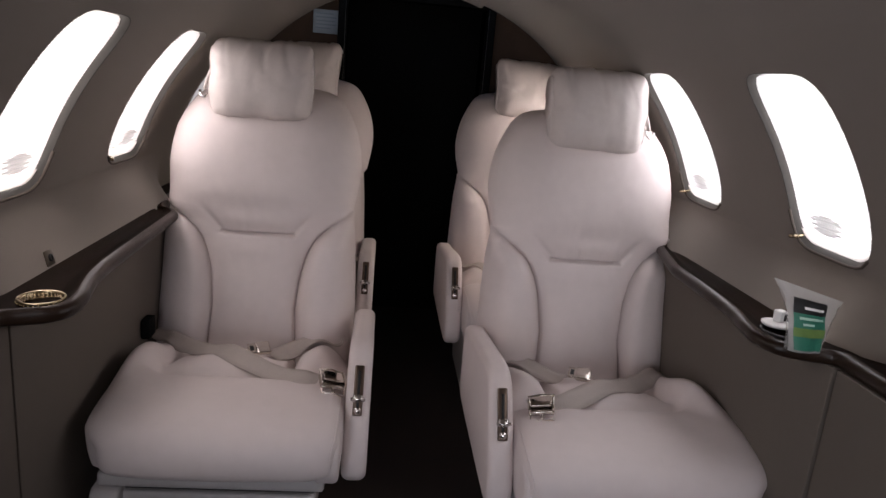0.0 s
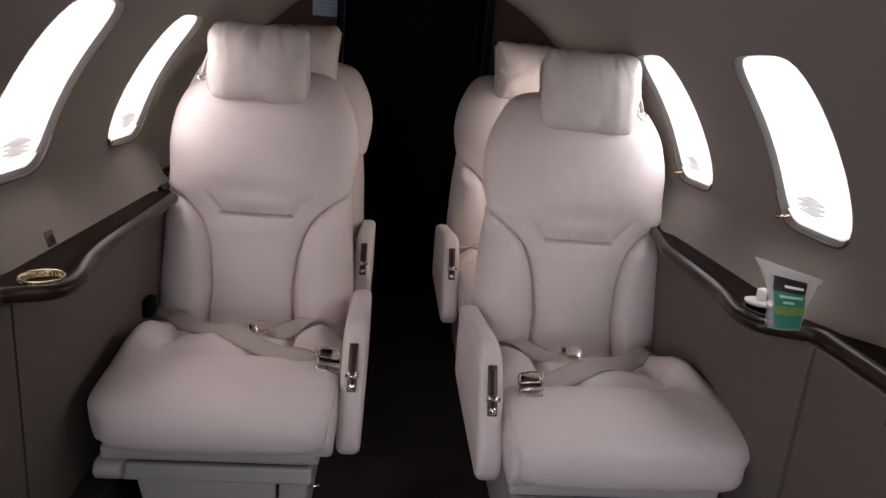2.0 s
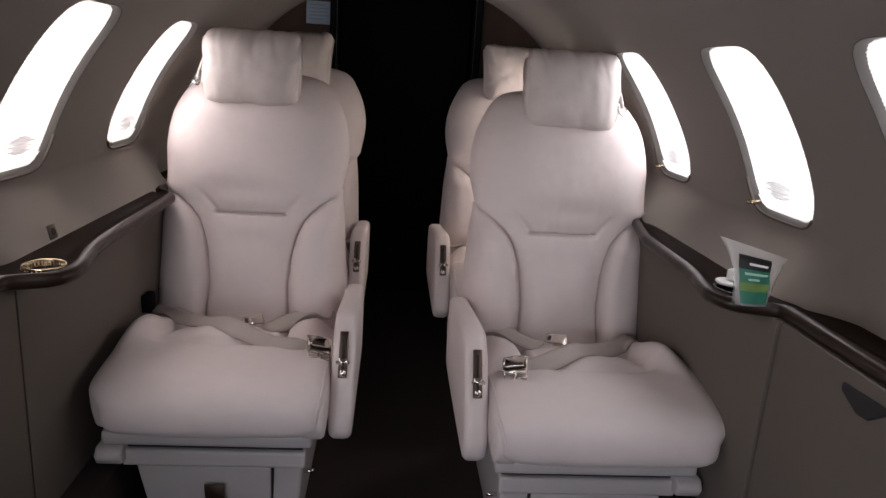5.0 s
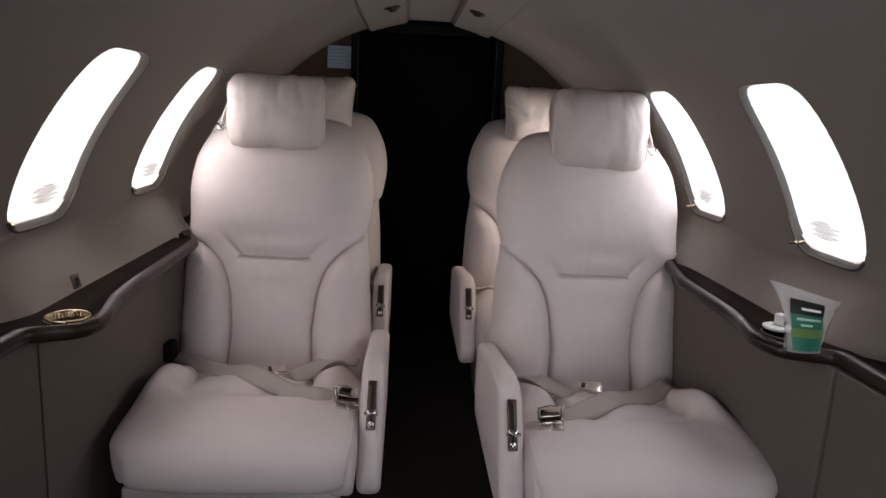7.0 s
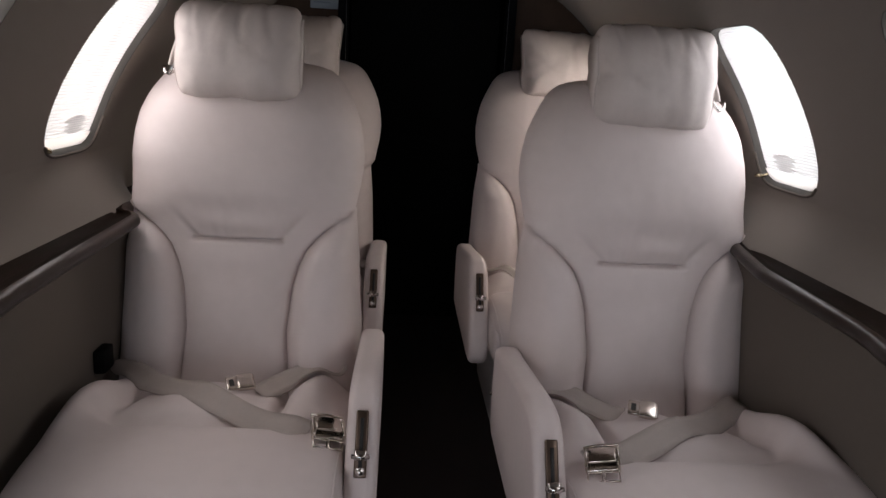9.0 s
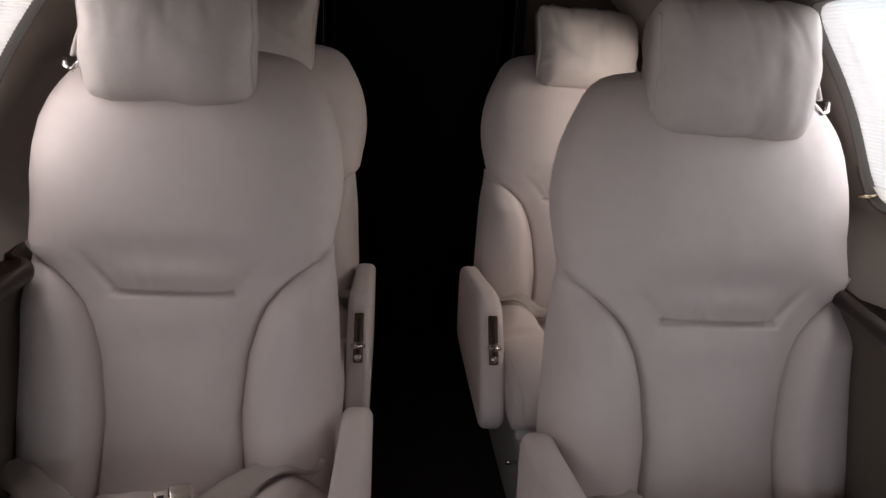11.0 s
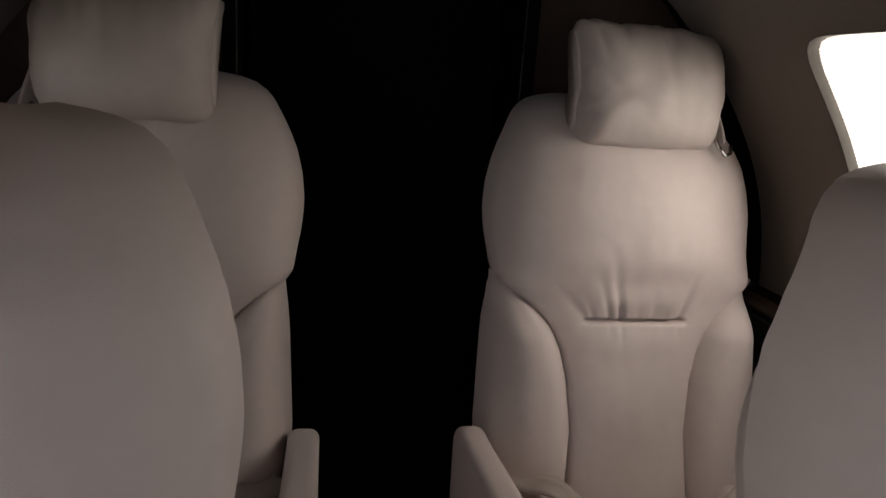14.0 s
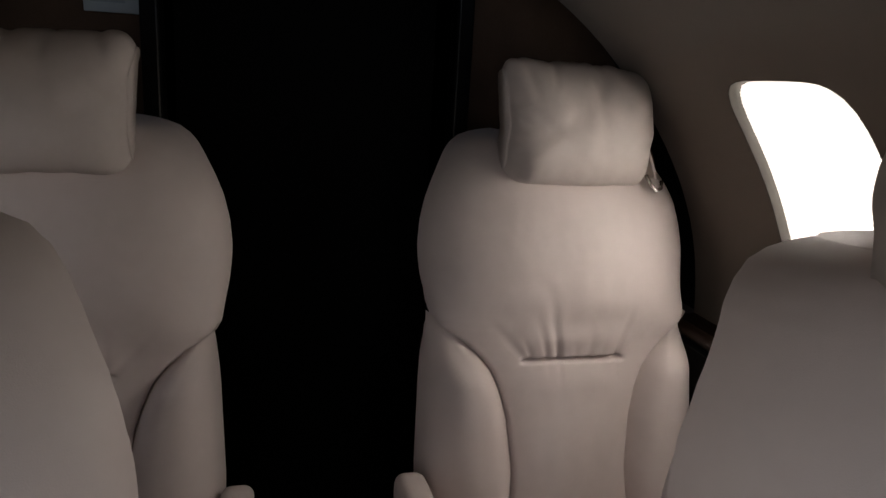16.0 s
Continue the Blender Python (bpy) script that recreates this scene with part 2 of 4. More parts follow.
def rounded_rect_loop(hw, hh, n=56):
    """Points round a rounded rectangle, by even angle."""
    out = []
    for k in range(n):
        a = 2 * math.pi * k / n
        c, s = math.cos(a), math.sin(a)
        p = 5.0
        q = (abs(c) ** p + abs(s) ** p) ** (-1 / p)
        out.append((hw * c * q, hh * s * q))
    return out


def rect_loop(hw0, hw1, hh0, hh1, n=56):
    out = []
    for k in range(n):
        a = 2 * math.pi * k / n
        c, s = math.cos(a), math.sin(a)
        q = 1 / max(abs(c), abs(s))
        out.append(((hw1 if c > 0 else hw0) * abs(c * q) * (1 if c > 0 else -1), (hh1 if s > 0 else hh0) * abs(s * q) * (1 if s > 0 else -1)))
    return out


REVEAL_DEPTH = 0.015
TH_MID, TH_HALF = (WIN_LO + WIN_HI) / 2, (WIN_HI - WIN_LO) / 2


def window_lift(side, y):
    """The rearmost window beside the aisle seat sits a little higher, in degrees."""
    return 0.9 if side > 0 and y > 4.4 else 0.0


def cabin_wall(side):
    name = "wall_right" if side > 0 else "wall_left"
    ys = WIN_Y[side]
    cuts = [Y0] + [ys[0] - 0.27] + [(a + b) / 2 for a, b in zip(ys, ys[1:])] + [Y1]
    pieces = []
    for y, a, b in zip(ys, cuts[1:], cuts[2:]):
        n = 56
        th_mid = TH_MID + window_lift(side, y)
        hole = rounded_rect_loop(WIN_W / 2, TH_HALF, n)
        rim = rect_loop(y - a, b - y, th_mid - 12.3, 48.0 - th_mid, n)
        vs, fs = [], []
        for t in np.linspace(0, 1, 9):
            tt = t ** 1.5
            for (hy, hs), (ry, rs) in zip(hole, rim):
                vs.append(lining_point(side, y + hy + (ry - hy) * tt, th_mid + hs + (rs - hs) * tt))
        for j in range(8):
            for k in range(n):
                q = (k + 1) % n
                fs.append((j * n + k, j * n + q, (j + 1) * n + q, (j + 1) * n + k))
        pieces.append((vs, fs))
    # strips above and below the window band, and the plain front
    def strip(ya, yb, ta, tb, ny, nt):
        pieces.append(grid(ny, nt, lambda u, v: lining_point(side, ya + (yb - ya) * u, ta + (tb - ta) * v)))
    strip(cuts[1], Y1, 3.0, 12.35, 260, 10)
    strip(cuts[1], Y1, 48.0, THT + 4, 40, 8)
    strip(Y0, cuts[1], 20 if side < 0 else 3.0, THT + 4, 16, 20)
    if side < 0:
        strip(1.98, cuts[1], 3.0, 20, 6, 4)
        strip(Y0, 1.30, 3.0, 20, 4, 4)
    # outer skin gives the wall its thickness at the rear edge
    pieces.append(grid(2, 24, lambda u, v: lining_point(side, Y1, 3.0 + (THT + 1.0) * v, 0.02 * u)))
    structure(name, *join(*pieces), LINING, "curved beige suede cabin wall with window openings", "wall")


cabin_wall(1)
cabin_wall(-1)


def cabin_window(side, y, index):
    win = thing("window_%d" % index, (0, 0, 0), "tall cabin window with a drawn white pleated shade", "window", kind="structure")
    n = 56
    th_mid = TH_MID + window_lift(side, y)
    th_lo = th_mid - TH_HALF
    hole = rounded_rect_loop(WIN_W / 2, TH_HALF, n)
    vs, fs = [], []
    levels = [(0.006, 1.03), (-0.0006, 1.0), (0.0008, 0.992), (0.006, 0.972), (REVEAL_DEPTH, 0.935), (REVEAL_DEPTH + 0.004, 0.945), (0.055, 1.06)]
    for out, sc in levels:
        vs += [lining_point(side, y + hy * sc, th_mid + hs * sc, out) for hy, hs in hole]
    for j in range(len(levels) - 1):
        for k in range(n):
            q = (k + 1) % n
            fs.append((j * n + k, j * n + q, (j + 1) * n + q, (j + 1) * n + k))
    part("window_frame", vs, fs, REVEAL, win, "beige moulded window reveal")
    pleats = 58
    hy, hs = WIN_W / 2 * 1.0, TH_HALF * 1.0
    part("shade", *grid(6, pleats * 2, lambda u, v: lining_point(side, y + hy * (2 * u - 1), th_mid + hs * (2 * v - 1), 0.0125 + (0.0006 if round(v * pleats * 2) % 2 else -0.0006))), SHADE, win, "white pleated window shade", smooth=False)
    part("shade_rail", *grid(6, 8, lambda u, v: lining_point(side, y + 0.955 * hy * (2 * u - 1), th_lo + 0.8 + 1.9 * v, 0.0100)), RAIL, win, "cream lower shade panel")
    # notice printed low on the shade: unreadable lines
    lines = []
    for i, w in enumerate((0.046, 0.082, 0.100, 0.062, 0.094, 0.058, 0.086, 0.050)):
        th = th_lo + 5.5 - i * 0.36
        a, b = lining_point(side, y + 0.018 - w / 2, th, 0.0085), lining_point(side, y + 0.018 + w / 2, th, 0.0085)
        c, d = lining_point(side, y + 0.018 + w / 2, th + 0.23, 0.0085), lining_point(side, y + 0.018 - w / 2, th + 0.23, 0.0085)
        lines.append(([a, b, c, d], [(0, 1, 2, 3)]))
    part("notice_lines", *join(*lines), INK, win, "small grey unreadable printed notice", smooth=False)
    low = [lining_point(side, y + hy2, th_mid + hs2, -0.001) for hy2, hs2 in hole[int(n * 0.64):int(n * 0.92) + 1]]
    part("gasket", *tube(low, 0.0032, 8), GASKET, win, "dark lower window gasket")
    yl = y + (0.098 if side > 0 else -0.098)
    p, nrm = window_frame_of(side, yl, th_lo + 1.6)
    tip = p - nrm * 0.012 + Vector((0, 0.014 if side > 0 else -0.014, 0))
    part("latch", *join(tube([p + nrm * 0.02, p + nrm * 0.004, p - nrm * 0.006], 0.0035), tube([p - nrm * 0.004, (p + tip) / 2 - nrm * 0.002, tip], 0.004)), GOLD, win, "small brass shade latch")


k = 0
for side in (1, -1):
    for y in WIN_Y[side]:
        k += 1
        cabin_window(side, y, k)

# ceiling with the overhead service panel
structure("ceiling", *join(grid(16, 10, lambda u, v: (lining_point(1, 0, 72 + 36 * v)[0], Y0 + (Y1 - Y0) * u, lining_point(1, 0, 72 + 36 * v)[2] + 0.02))), LINING, "beige suede cabin ceiling", "ceiling")


def overhead_panel():
    ob = thing("overhead_panel", (0, 0, 1.361), "long beige overhead service panel with air vents along the ceiling", "overhead panel")
    prof = [(-0.235, 0.004), (-0.225, -0.004), (-0.16, 0.016), (-0.092, 0.034), (-0.084, 0.044), (-0.080, 0.052)]
    for m in (1, -1):
        vs, fs = grid(24, len(prof) - 1, lambda u, v: (m * prof[round(v * (len(prof) - 1))][0], Y0 + (Y1 + 0.01 - Y0) * u, prof[round(v * (len(prof) - 1))][1]))
        cap = [(m * x, Y1 + 0.01, z) for x, z in prof] + [(m * x, Y1 + 0.01, 0.10) for x, z in reversed(prof)]
        part("side_rail", *join((vs, fs), (cap, [tuple(range(len(cap)))])), LINING, ob, smooth=False)
    part("centre_strip", *rounded_box(-0.082, 0.082, Y0, Y1 + 0.005, 0.046, 0.06, 0.002), LINING, ob, "beige suede centre strip")
    for yv in (4.50, 3.75, 3.0):
        for m in (1, -1):
            prof2 = [(0.024, 0.0), (0.026, -0.003), (0.022, -0.006), (0.016, -0.004), (0.014, -0.010), (0.006, -0.011), (0.0005, -0.006)]
            t = pose(m * 0.135, yv, 0.0215, 0, m * 15, 0)
            part("air_vent", *moved(lathe(prof2, 24), t), NICKEL, ob, "dark bronze eyeball air vent")
            part("vent_slot", *moved(rounded_box(-0.009, 0.009, -0.004, 0.004, -0.0135, -0.008, 0.001), t), SLOT, ob)
    return ob


overhead_panel()


def bulkhead(name, x0, x1, z0, z1, mat, label):
    return structure(name, *rounded_box(x0, x1, YB, YB + 0.05, z0, z1, 0.004), mat, label, "wall", False)


bulkhead("wall_rear_left", -0.95, -0.31, 0.0, 1.60, WOOD, "dark walnut rear bulkhead panel")
bulkhead("wall_rear_right", 0.31, 0.95, 0.0, 1.60, WOOD, "dark walnut rear bulkhead panel")
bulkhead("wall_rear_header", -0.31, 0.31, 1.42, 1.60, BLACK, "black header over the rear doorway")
# unseen closing wall; its opening is added to hold the fill lamp
structure("wall_front", *join(rounded_box(-0.95, -0.30, Y0 - 0.05, Y0, 0.0, 1.60, 0), rounded_box(0.30, 0.95, Y0 - 0.05, Y0, 0.0, 1.60, 0), rounded_box(-0.30, 0.30, Y0 - 0.05, Y0, 1.36, 1.60, 0)), SIDEWALL, "grey front bulkhead with the cockpit doorway", "wall", False)
# recess between lining and rear bulkhead, with its shade painted black
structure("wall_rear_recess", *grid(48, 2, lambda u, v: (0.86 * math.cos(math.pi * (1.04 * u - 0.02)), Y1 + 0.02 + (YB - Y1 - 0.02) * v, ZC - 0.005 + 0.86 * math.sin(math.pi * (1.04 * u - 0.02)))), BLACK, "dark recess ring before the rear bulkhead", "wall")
# compartment behind the doorway, its darkness painted black
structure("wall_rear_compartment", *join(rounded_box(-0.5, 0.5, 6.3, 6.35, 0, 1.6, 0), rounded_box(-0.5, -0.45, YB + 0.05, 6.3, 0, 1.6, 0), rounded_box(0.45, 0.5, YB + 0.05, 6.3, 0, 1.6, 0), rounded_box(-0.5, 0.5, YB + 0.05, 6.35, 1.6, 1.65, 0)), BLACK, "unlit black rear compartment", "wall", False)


def doorway():
    d = thing("door_1", (0, YB - 0.02, 0), "black lacquered doorway frame in the rear bulkhead", "doorway", kind="structure")
    for m in (1, -1):
        part("frame_post", *rounded_box(m * 0.3 - 0.018, m * 0.3 + 0.018, -0.03, 0.03, 0.0, 1.375, 0.007, 3), BLACK_GLOSS, d)
        # strip added to give the lacquered post edge its highlight
        part("edge_strip", *rounded_box(m * 0.288 - 0.0012, m * 0.288 + 0.0012, -0.0325, -0.027, 0.0, 1.372, 0.0012, 2), HIGHLIGHT_METAL, d, "thin dark metal edge strip")
    part("frame_head", *rounded_box(-0.30, 0.30, -0.028, 0.03, 1.375, 1.42, 0.007, 3), BLACK_GLOSS, d)
    # black sheet stands in for the darkness of the passage
    part("dark_sheet", *rounded_box(-0.29, 0.29, 0.20, 0.23, 0.004, 1.40, 0.004), BLACK, d, "black rear door in shadow")


doorway()


def placard():
    p = thing("placard", (-0.368, YB - 0.003, 1.272), "pale blue-white notice on the walnut bulkhead", "placard")
    part("sheet", *rounded_box(-0.052, 0.052, -0.003, 0.003, -0.046, 0.046, 0.001, 1), PAPER, p)
    for i, w in enumerate((0.07, 0.08, 0.075, 0.08, 0.06)):
        part("text_line", *rounded_box(-0.04, -0.04 + w, -0.0045, -0.003, 0.028 - i * 0.014, 0.033 - i * 0.014, 0), material("pale_print_%d" % i, (0.22, 0.26, 0.29), 0.7) if i == 0 else bpy.data.materials["pale_print_0"], p, smooth=False)


placard()

# ---------------------------------------------------------------- side ledges and lower walls
LEDGE_EDGE = {
    -1: [(Y0, 0.652), (3.285, 0.650), (3.303, 0.642), (3.312, 0.602), (3.330, 0.573), (3.36, 0.565), (3.405, 0.568), (3.45, 0.580), (3.50, 0.591), (3.58, 0.599), (3.70, 0.603), (4.06, 0.612), (4.12, 0.645), (4.17, 0.69), (Y1, 0.69)],
    1: [(Y0, 0.671), (3.312, 0.671), (3.321, 0.660), (3.327, 0.618), (3.338, 0.588), (3.36, 0.573), (3.40, 0.567), (3.45, 0.574), (3.50, 0.586), (3.56, 0.593), (3.64, 0.595), (3.83, 0.600), (3.95, 0.625), (4.06, 0.650), (4.12, 0.69), (Y1, 0.69)],
}


def side_ledge(side):
    ob = thing("side_ledge", (0, 0, LEDGE_Z), "dark brown leather side ledge with a rounded cup bulge", "side ledge", "side ledges")
    ys = list(np.linspace(Y0 if side > 0 else 1.98, 3.0, 12)) + list(np.linspace(3.05, 3.7, 132)) + list(np.linspace(3.72, 4.1, 60)) + list(np.linspace(4.12, Y1, 20))
    sec = [(1.0, 0.004), (0.75, -0.001), (0.5, -0.004), (0.28, -0.003), (0.16, 0.004), (0.08, 0.008)]
    vs, fs = [], []
    rim = [(0.030, 0.004), (0.018, 0.007), (0.009, 0.006), (0.003, 0.002), (0.0, -0.005), (0.001, -0.012), (0.005, -0.017), (0.014, -0.020), (0.03, -0.020)]
    es = [lerp_table(LEDGE_EDGE[side], y) for y in ys]
    es = [sum(es[max(0, i - 2):i + 3]) / len(es[max(0, i - 2):i + 3]) for i in range(len(es))]
    n = 6 + len(rim) + 1
    for y, e in zip(ys, es):
        row = []
        for q in np.linspace(1, 0, 6):
            row.append((e + 0.030 + (0.780 - 0.094 * tuck_in(y) - e - 0.030) * q, 0.004 * q - 0.006 * math.sin(math.pi * q) + 0.004 * (1 - q)))
        row += [(e + dx, dz) for dx, dz in rim] + [(max(0.69, e + 0.03), -0.020)]
        vs += [(side * x, y, z) for x, z in row]
    n = len(vs) // len(ys)
    for j in range(len(ys) - 1):
        for i in range(n - 1):
            fs.append((j * n + i, j * n + i + 1, (j + 1) * n + i + 1, (j + 1) * n + i))
    flat = [f for k, f in enumerate(fs) if k % (n - 1) < 7]
    edge = [f for k, f in enumerate(fs) if k % (n - 1) >= 7]
    part("ledge_top", vs, flat, LEDGE, ob)
    part("edge_rim", vs, edge, LEDGE_RIM, ob, "rounded dark leather rim")
    return ob


side_ledge(1)
side_ledge(-1)


def lower_wall(side):
    ob = thing("baseboard_right" if side > 0 else "baseboard_left", (0, 0, 0), "grey-beige lower sidewall panels under the ledge", "side panel", kind="structure")
    # no panel behind 4.25: the bare black backing stands in for shade
    cuts = [Y0, 1.30, 1.98, 2.45, 3.295 if side > 0 else 3.341, 4.25]
    spans = [(Y0, 1.30), (1.98, YB)] if side < 0 else [(Y0, YB)]
    for a, b in zip(cuts, cuts[1:]):
        if side < 0 and a == 1.30:
            continue
        face = 0.666 if side > 0 and b < 3.3 else 0.662
        x0, x1 = sorted((side * face, side * 0.715))
        part("panel", *rounded_box(x0, x1, a + 0.003, b - 0.003, 0.19, LEDGE_Z - 0.019, 0.0015), SIDEWALL, ob)
    x0, x1 = sorted((side * 0.684, side * 0.72))
    # black behind the panel joints, and painted shade beside the rear seats
    part("backing", *join(*[rounded_box(x0, x1, a, min(b, Y1), 0.0, LEDGE_Z - 0.025, 0) for a, b in spans]), BLACK, ob, smooth=False)
    x0, x1 = sorted((side * 0.60, side * 0.676))
    part("duct_cover", *join(*[rounded_box(x0, x1, a, min(b, Y1), 0.0, 0.205, 0.006) for a, b in spans]), CARPET, ob, "dark carpeted duct cover")
    x0, x1 = sorted((side * 0.70, side * 0.95))
    part("outer_side", *join(*[rounded_box(x0, x1, a, b, 0.0, 0.66, 0) for a, b in spans]), SLOT, ob, smooth=False)


lower_wall(1)
lower_wall(-1)

# ---------------------------------------------------------------- seats
CUSHION_W = [(0.325, 0.120), (0.36, 0.117), (0.46, 0.109), (0.55, 0.118), (0.60, 0.132), (0.634, 0.148), (0.66, 0.170), (0.68, 0.195), (0.695, 0.221), (0.706, 0.237), (0.718, 0.245), (0.735, 0.248),
             (0.77, 0.252), (0.83, 0.253), (0.87, 0.249), (0.91, 0.239), (0.94, 0.226), (0.967, 0.211), (0.99, 0.196), (1.005, 0.181), (1.017, 0.161), (1.026, 0.131), (1.031, 0.09)]
BOLSTER_W = [(0.325, 0.265), (0.45, 0.265), (0.60, 0.257), (0.70, 0.248)]
LEAN_BACK = 0.26


def cushion_width(z, full):
    return lerp_table(CUSHION_W, z) + 0.006 * smoothstep(0.73, 0.82, z) + full * smoothstep(0.86, 0.98, z)


def back_front(u, z, gather, wob, full, roll):
    """Front of the back cushion: across u from -1 to 1, at height z."""
    q = abs(u)
    w = cushion_width(z, full)
    x = u * w
    up = smoothstep(0.655, 0.765, z)
    deep = 0.056 + 0.029 * smoothstep(0.71, 0.80, z) - 0.022 * (1 - roll) * smoothstep(0.88, 1.0, z)
    high = (0.030 + deep) * math.sqrt(max(0, 1 - q ** 3.0)) - deep
    low = 0.016 * (1 - q ** 4.5) - 0.004 - 0.014 * smoothstep(0.93, 1.0, q)
    d = low + (high - low) * up
    d += 0.012 * math.exp(-((z - 0.80) / 0.10) ** 2) * (1 - q ** 2) * up
    d += 0.012 * math.exp(-((z - 0.50) / 0.09) ** 2) * (1 - q ** 2) * (1 - up)
    if z > 0.90:
        d -= (0.045 + 0.035 * roll) * ((z - 0.90) / 0.131) ** 2.4
    ends = 1 - smoothstep(0.078, 0.100, abs(x))
    d -= 0.019 * ends * math.exp(-((z - 0.655) / 0.0031) ** 2)
    d += 0.009 * (1 - smoothstep(0.05, 0.13, abs(x))) * math.exp(-((z - 0.688) / 0.025) ** 2)
    d += 0.006 * (1 - smoothstep(0.03, 0.13, abs(x))) * math.exp(-((z - 0.618) / 0.030) ** 2)
    # folds running up and outward from the ends of the crease
    for s in (1, -1):
        fx = s * (0.088 + 0.9 * max(0.0, z - 0.655) ** 1.0)
        if 0.65 < z < 0.74:
            d -= (0.006 if gather < 0.003 else 0.0025) * math.exp(-((x - fx) / 0.010) ** 2) * (1 - smoothstep(0.66, 0.735, z))
    for gx, amp, tall in ((-0.076, 0.45, 0.026), (-0.047, 0.7, 0.050), (-0.026, 1.15, 0.072), (0.004, 0.25, 0.030), (0.029, 0.35, 0.040), (0.052, 0.3, 0.030), (0.081, 1.1, 0.055)):
        rise = max(0.0, z - 0.655)
        fx = gx * (1 + 3.0 * rise) + 0.012 * math.sin(9 * gx + 20 * wob) * rise / 0.06
        d -= gather * amp * math.exp(-((x - fx) / (0.0042 + 0.03 * rise)) ** 2) * (math.exp(-(rise / tall) ** 2) if z > 0.655 else 0.32 * math.exp(-((z - 0.655) / (0.38 * tall)) ** 2))
    tuck = max(0.0, noise.noise(Vector((z * 60 + 5 * wob, 3.0 * u, wob))))
    d -= 0.004 * smoothstep(0.80, 0.97, q) * up * tuck * abs(math.sin(260 * z + 30 * q + 9 * wob))
    d += 0.0016 * noise.noise(Vector((x * 11 + wob * 9, z * 9, wob))) + 0.0008 * noise.noise(Vector((x * 40, z * 30 + wob * 5, wob)))
    return (x, LEAN_BACK * (z - 0.655) - d, z)


PROFILE = [(0.02, 0.307), (-0.04, 0.321), (-0.10, 0.339), (-0.18, 0.367), (-0.26, 0.396), (-0.34, 0.417), (-0.42, 0.431), (-0.48, 0.437), (-0.54, 0.436), (-0.595, 0.427), (-0.634, 0.404), (-0.648, 0.370), (-0.640, 0.334), (-0.60, 0.311)]
SEAT_LINE = smooth_loop([(y, z, 0) for y, z in PROFILE], 6, False)


def seat_offset(x, y, q, wob, ws):
    """How far the cushion's skin stands off the profile line; ws is the sign of its window side, which stays full further forward."""
    full = smoothstep(0.10, 0.20, x * ws)
    rear = smoothstep(-0.40 - 0.10 * full, -0.26 - 0.10 * full, y)
    d = 0.046 * rear * math.exp(-((abs(x) - (0.195 if ws < 0 else 0.195 - 0.022 * full)) / 0.055) ** 2)
    d += 0.028 * smoothstep(-0.40, -0.30, y) * math.exp(-((x + 0.02) / 0.085) ** 2) * (1 - smoothstep(-0.16, -0.06, y))
    d -= 0.030 * smoothstep(-0.40, -0.29, y) * math.exp(-((abs(x) - 0.128 - 0.05 * max(0, -y - 0.15)) / 0.013) ** 2)
    d += 0.006 * (1 - smoothstep(-0.44, -0.38, y)) * (1 - q ** 2)
    d -= 0.016 * (1 - full) * math.exp(-((y + 0.390) / 0.015) ** 2)
    d -= (0.034 + 0.026 * rear) * (1 - math.sqrt(max(0, 1 - q ** (12 - 3 * rear))))
    d += 0.018 * full * smoothstep(-0.60, -0.44, y) * (1 - smoothstep(-0.34, -0.24, y)) * (1 - 0.5 * q ** 8)
    d += 0.0018 * noise.noise(Vector((x * 13 + 3 * wob, y * 13, wob * 4)))
    return d


def seat_half_width(y, z):
    return 0.247


def seat_top(x, y, wob, ws):
    z = float(np.interp(-y, [-p[0] for p in PROFILE[:10]], [p[1] for p in PROFILE[:10]]))
    return z + seat_offset(x, y, min(1, abs(x) / seat_half_width(y, z)), wob, ws)


def ribbon(points, wob, ws, rise=0.0, width=0.050, lift=0.005, thick=0.0025):
    line = smooth_loop([(x, y, 0) for x, y in points], 8, False)
    vs, fs = [], []
    n = len(line)
    zs = []
    for p in line:
        zs.append(seat_top(p.x, p.y, wob, ws))
    # webbing bridges the hollows
    for _ in range(6):
        zs = [max(z, (zs[max(0, i - 2)] + zs[min(n - 1, i + 2)]) / 2) for i, z in enumerate(zs)]
    for i, p in enumerate(line):
        t = (line[min(i + 1, n - 1)] - line[max(i - 1, 0)]).normalized()
        nn = Vector((-t.y, t.x, 0))
        for s in (-1, -0.5, 0, 0.5, 1):
            w = p + nn * s * width / 2
            z = max(zs[i], seat_top(w.x, w.y, wob, ws)) + lift + 0.002 * math.sin(i * 0.5 + s)
            z += 0.030 * max(0.0, 1 - i / (0.28 * n)) ** 2 + 0.38 * (w.y - p.y) + rise * math.sin(math.pi * min(1.0, 0.25 + 0.75 * i / n))
            vs.append((w.x, w.y, z))
    for i in range(n - 1):
        for k in range(4):
            fs.append((i * 5 + k, i * 5 + k + 1, (i + 1) * 5 + k + 1, (i + 1) * 5 + k))
    m = len(vs)
    vs2 = vs + [(x, y, z - thick) for x, y, z in vs]
    fs2 = fs + [tuple(i + m for i in reversed(f)) for f in fs]
    for i in range(n - 1):
        for k in (0, 4):
            fs2.append((i * 5 + k, (i + 1) * 5 + k, (i + 1) * 5 + k + m, i * 5 + k + m))
    return vs2, fs2


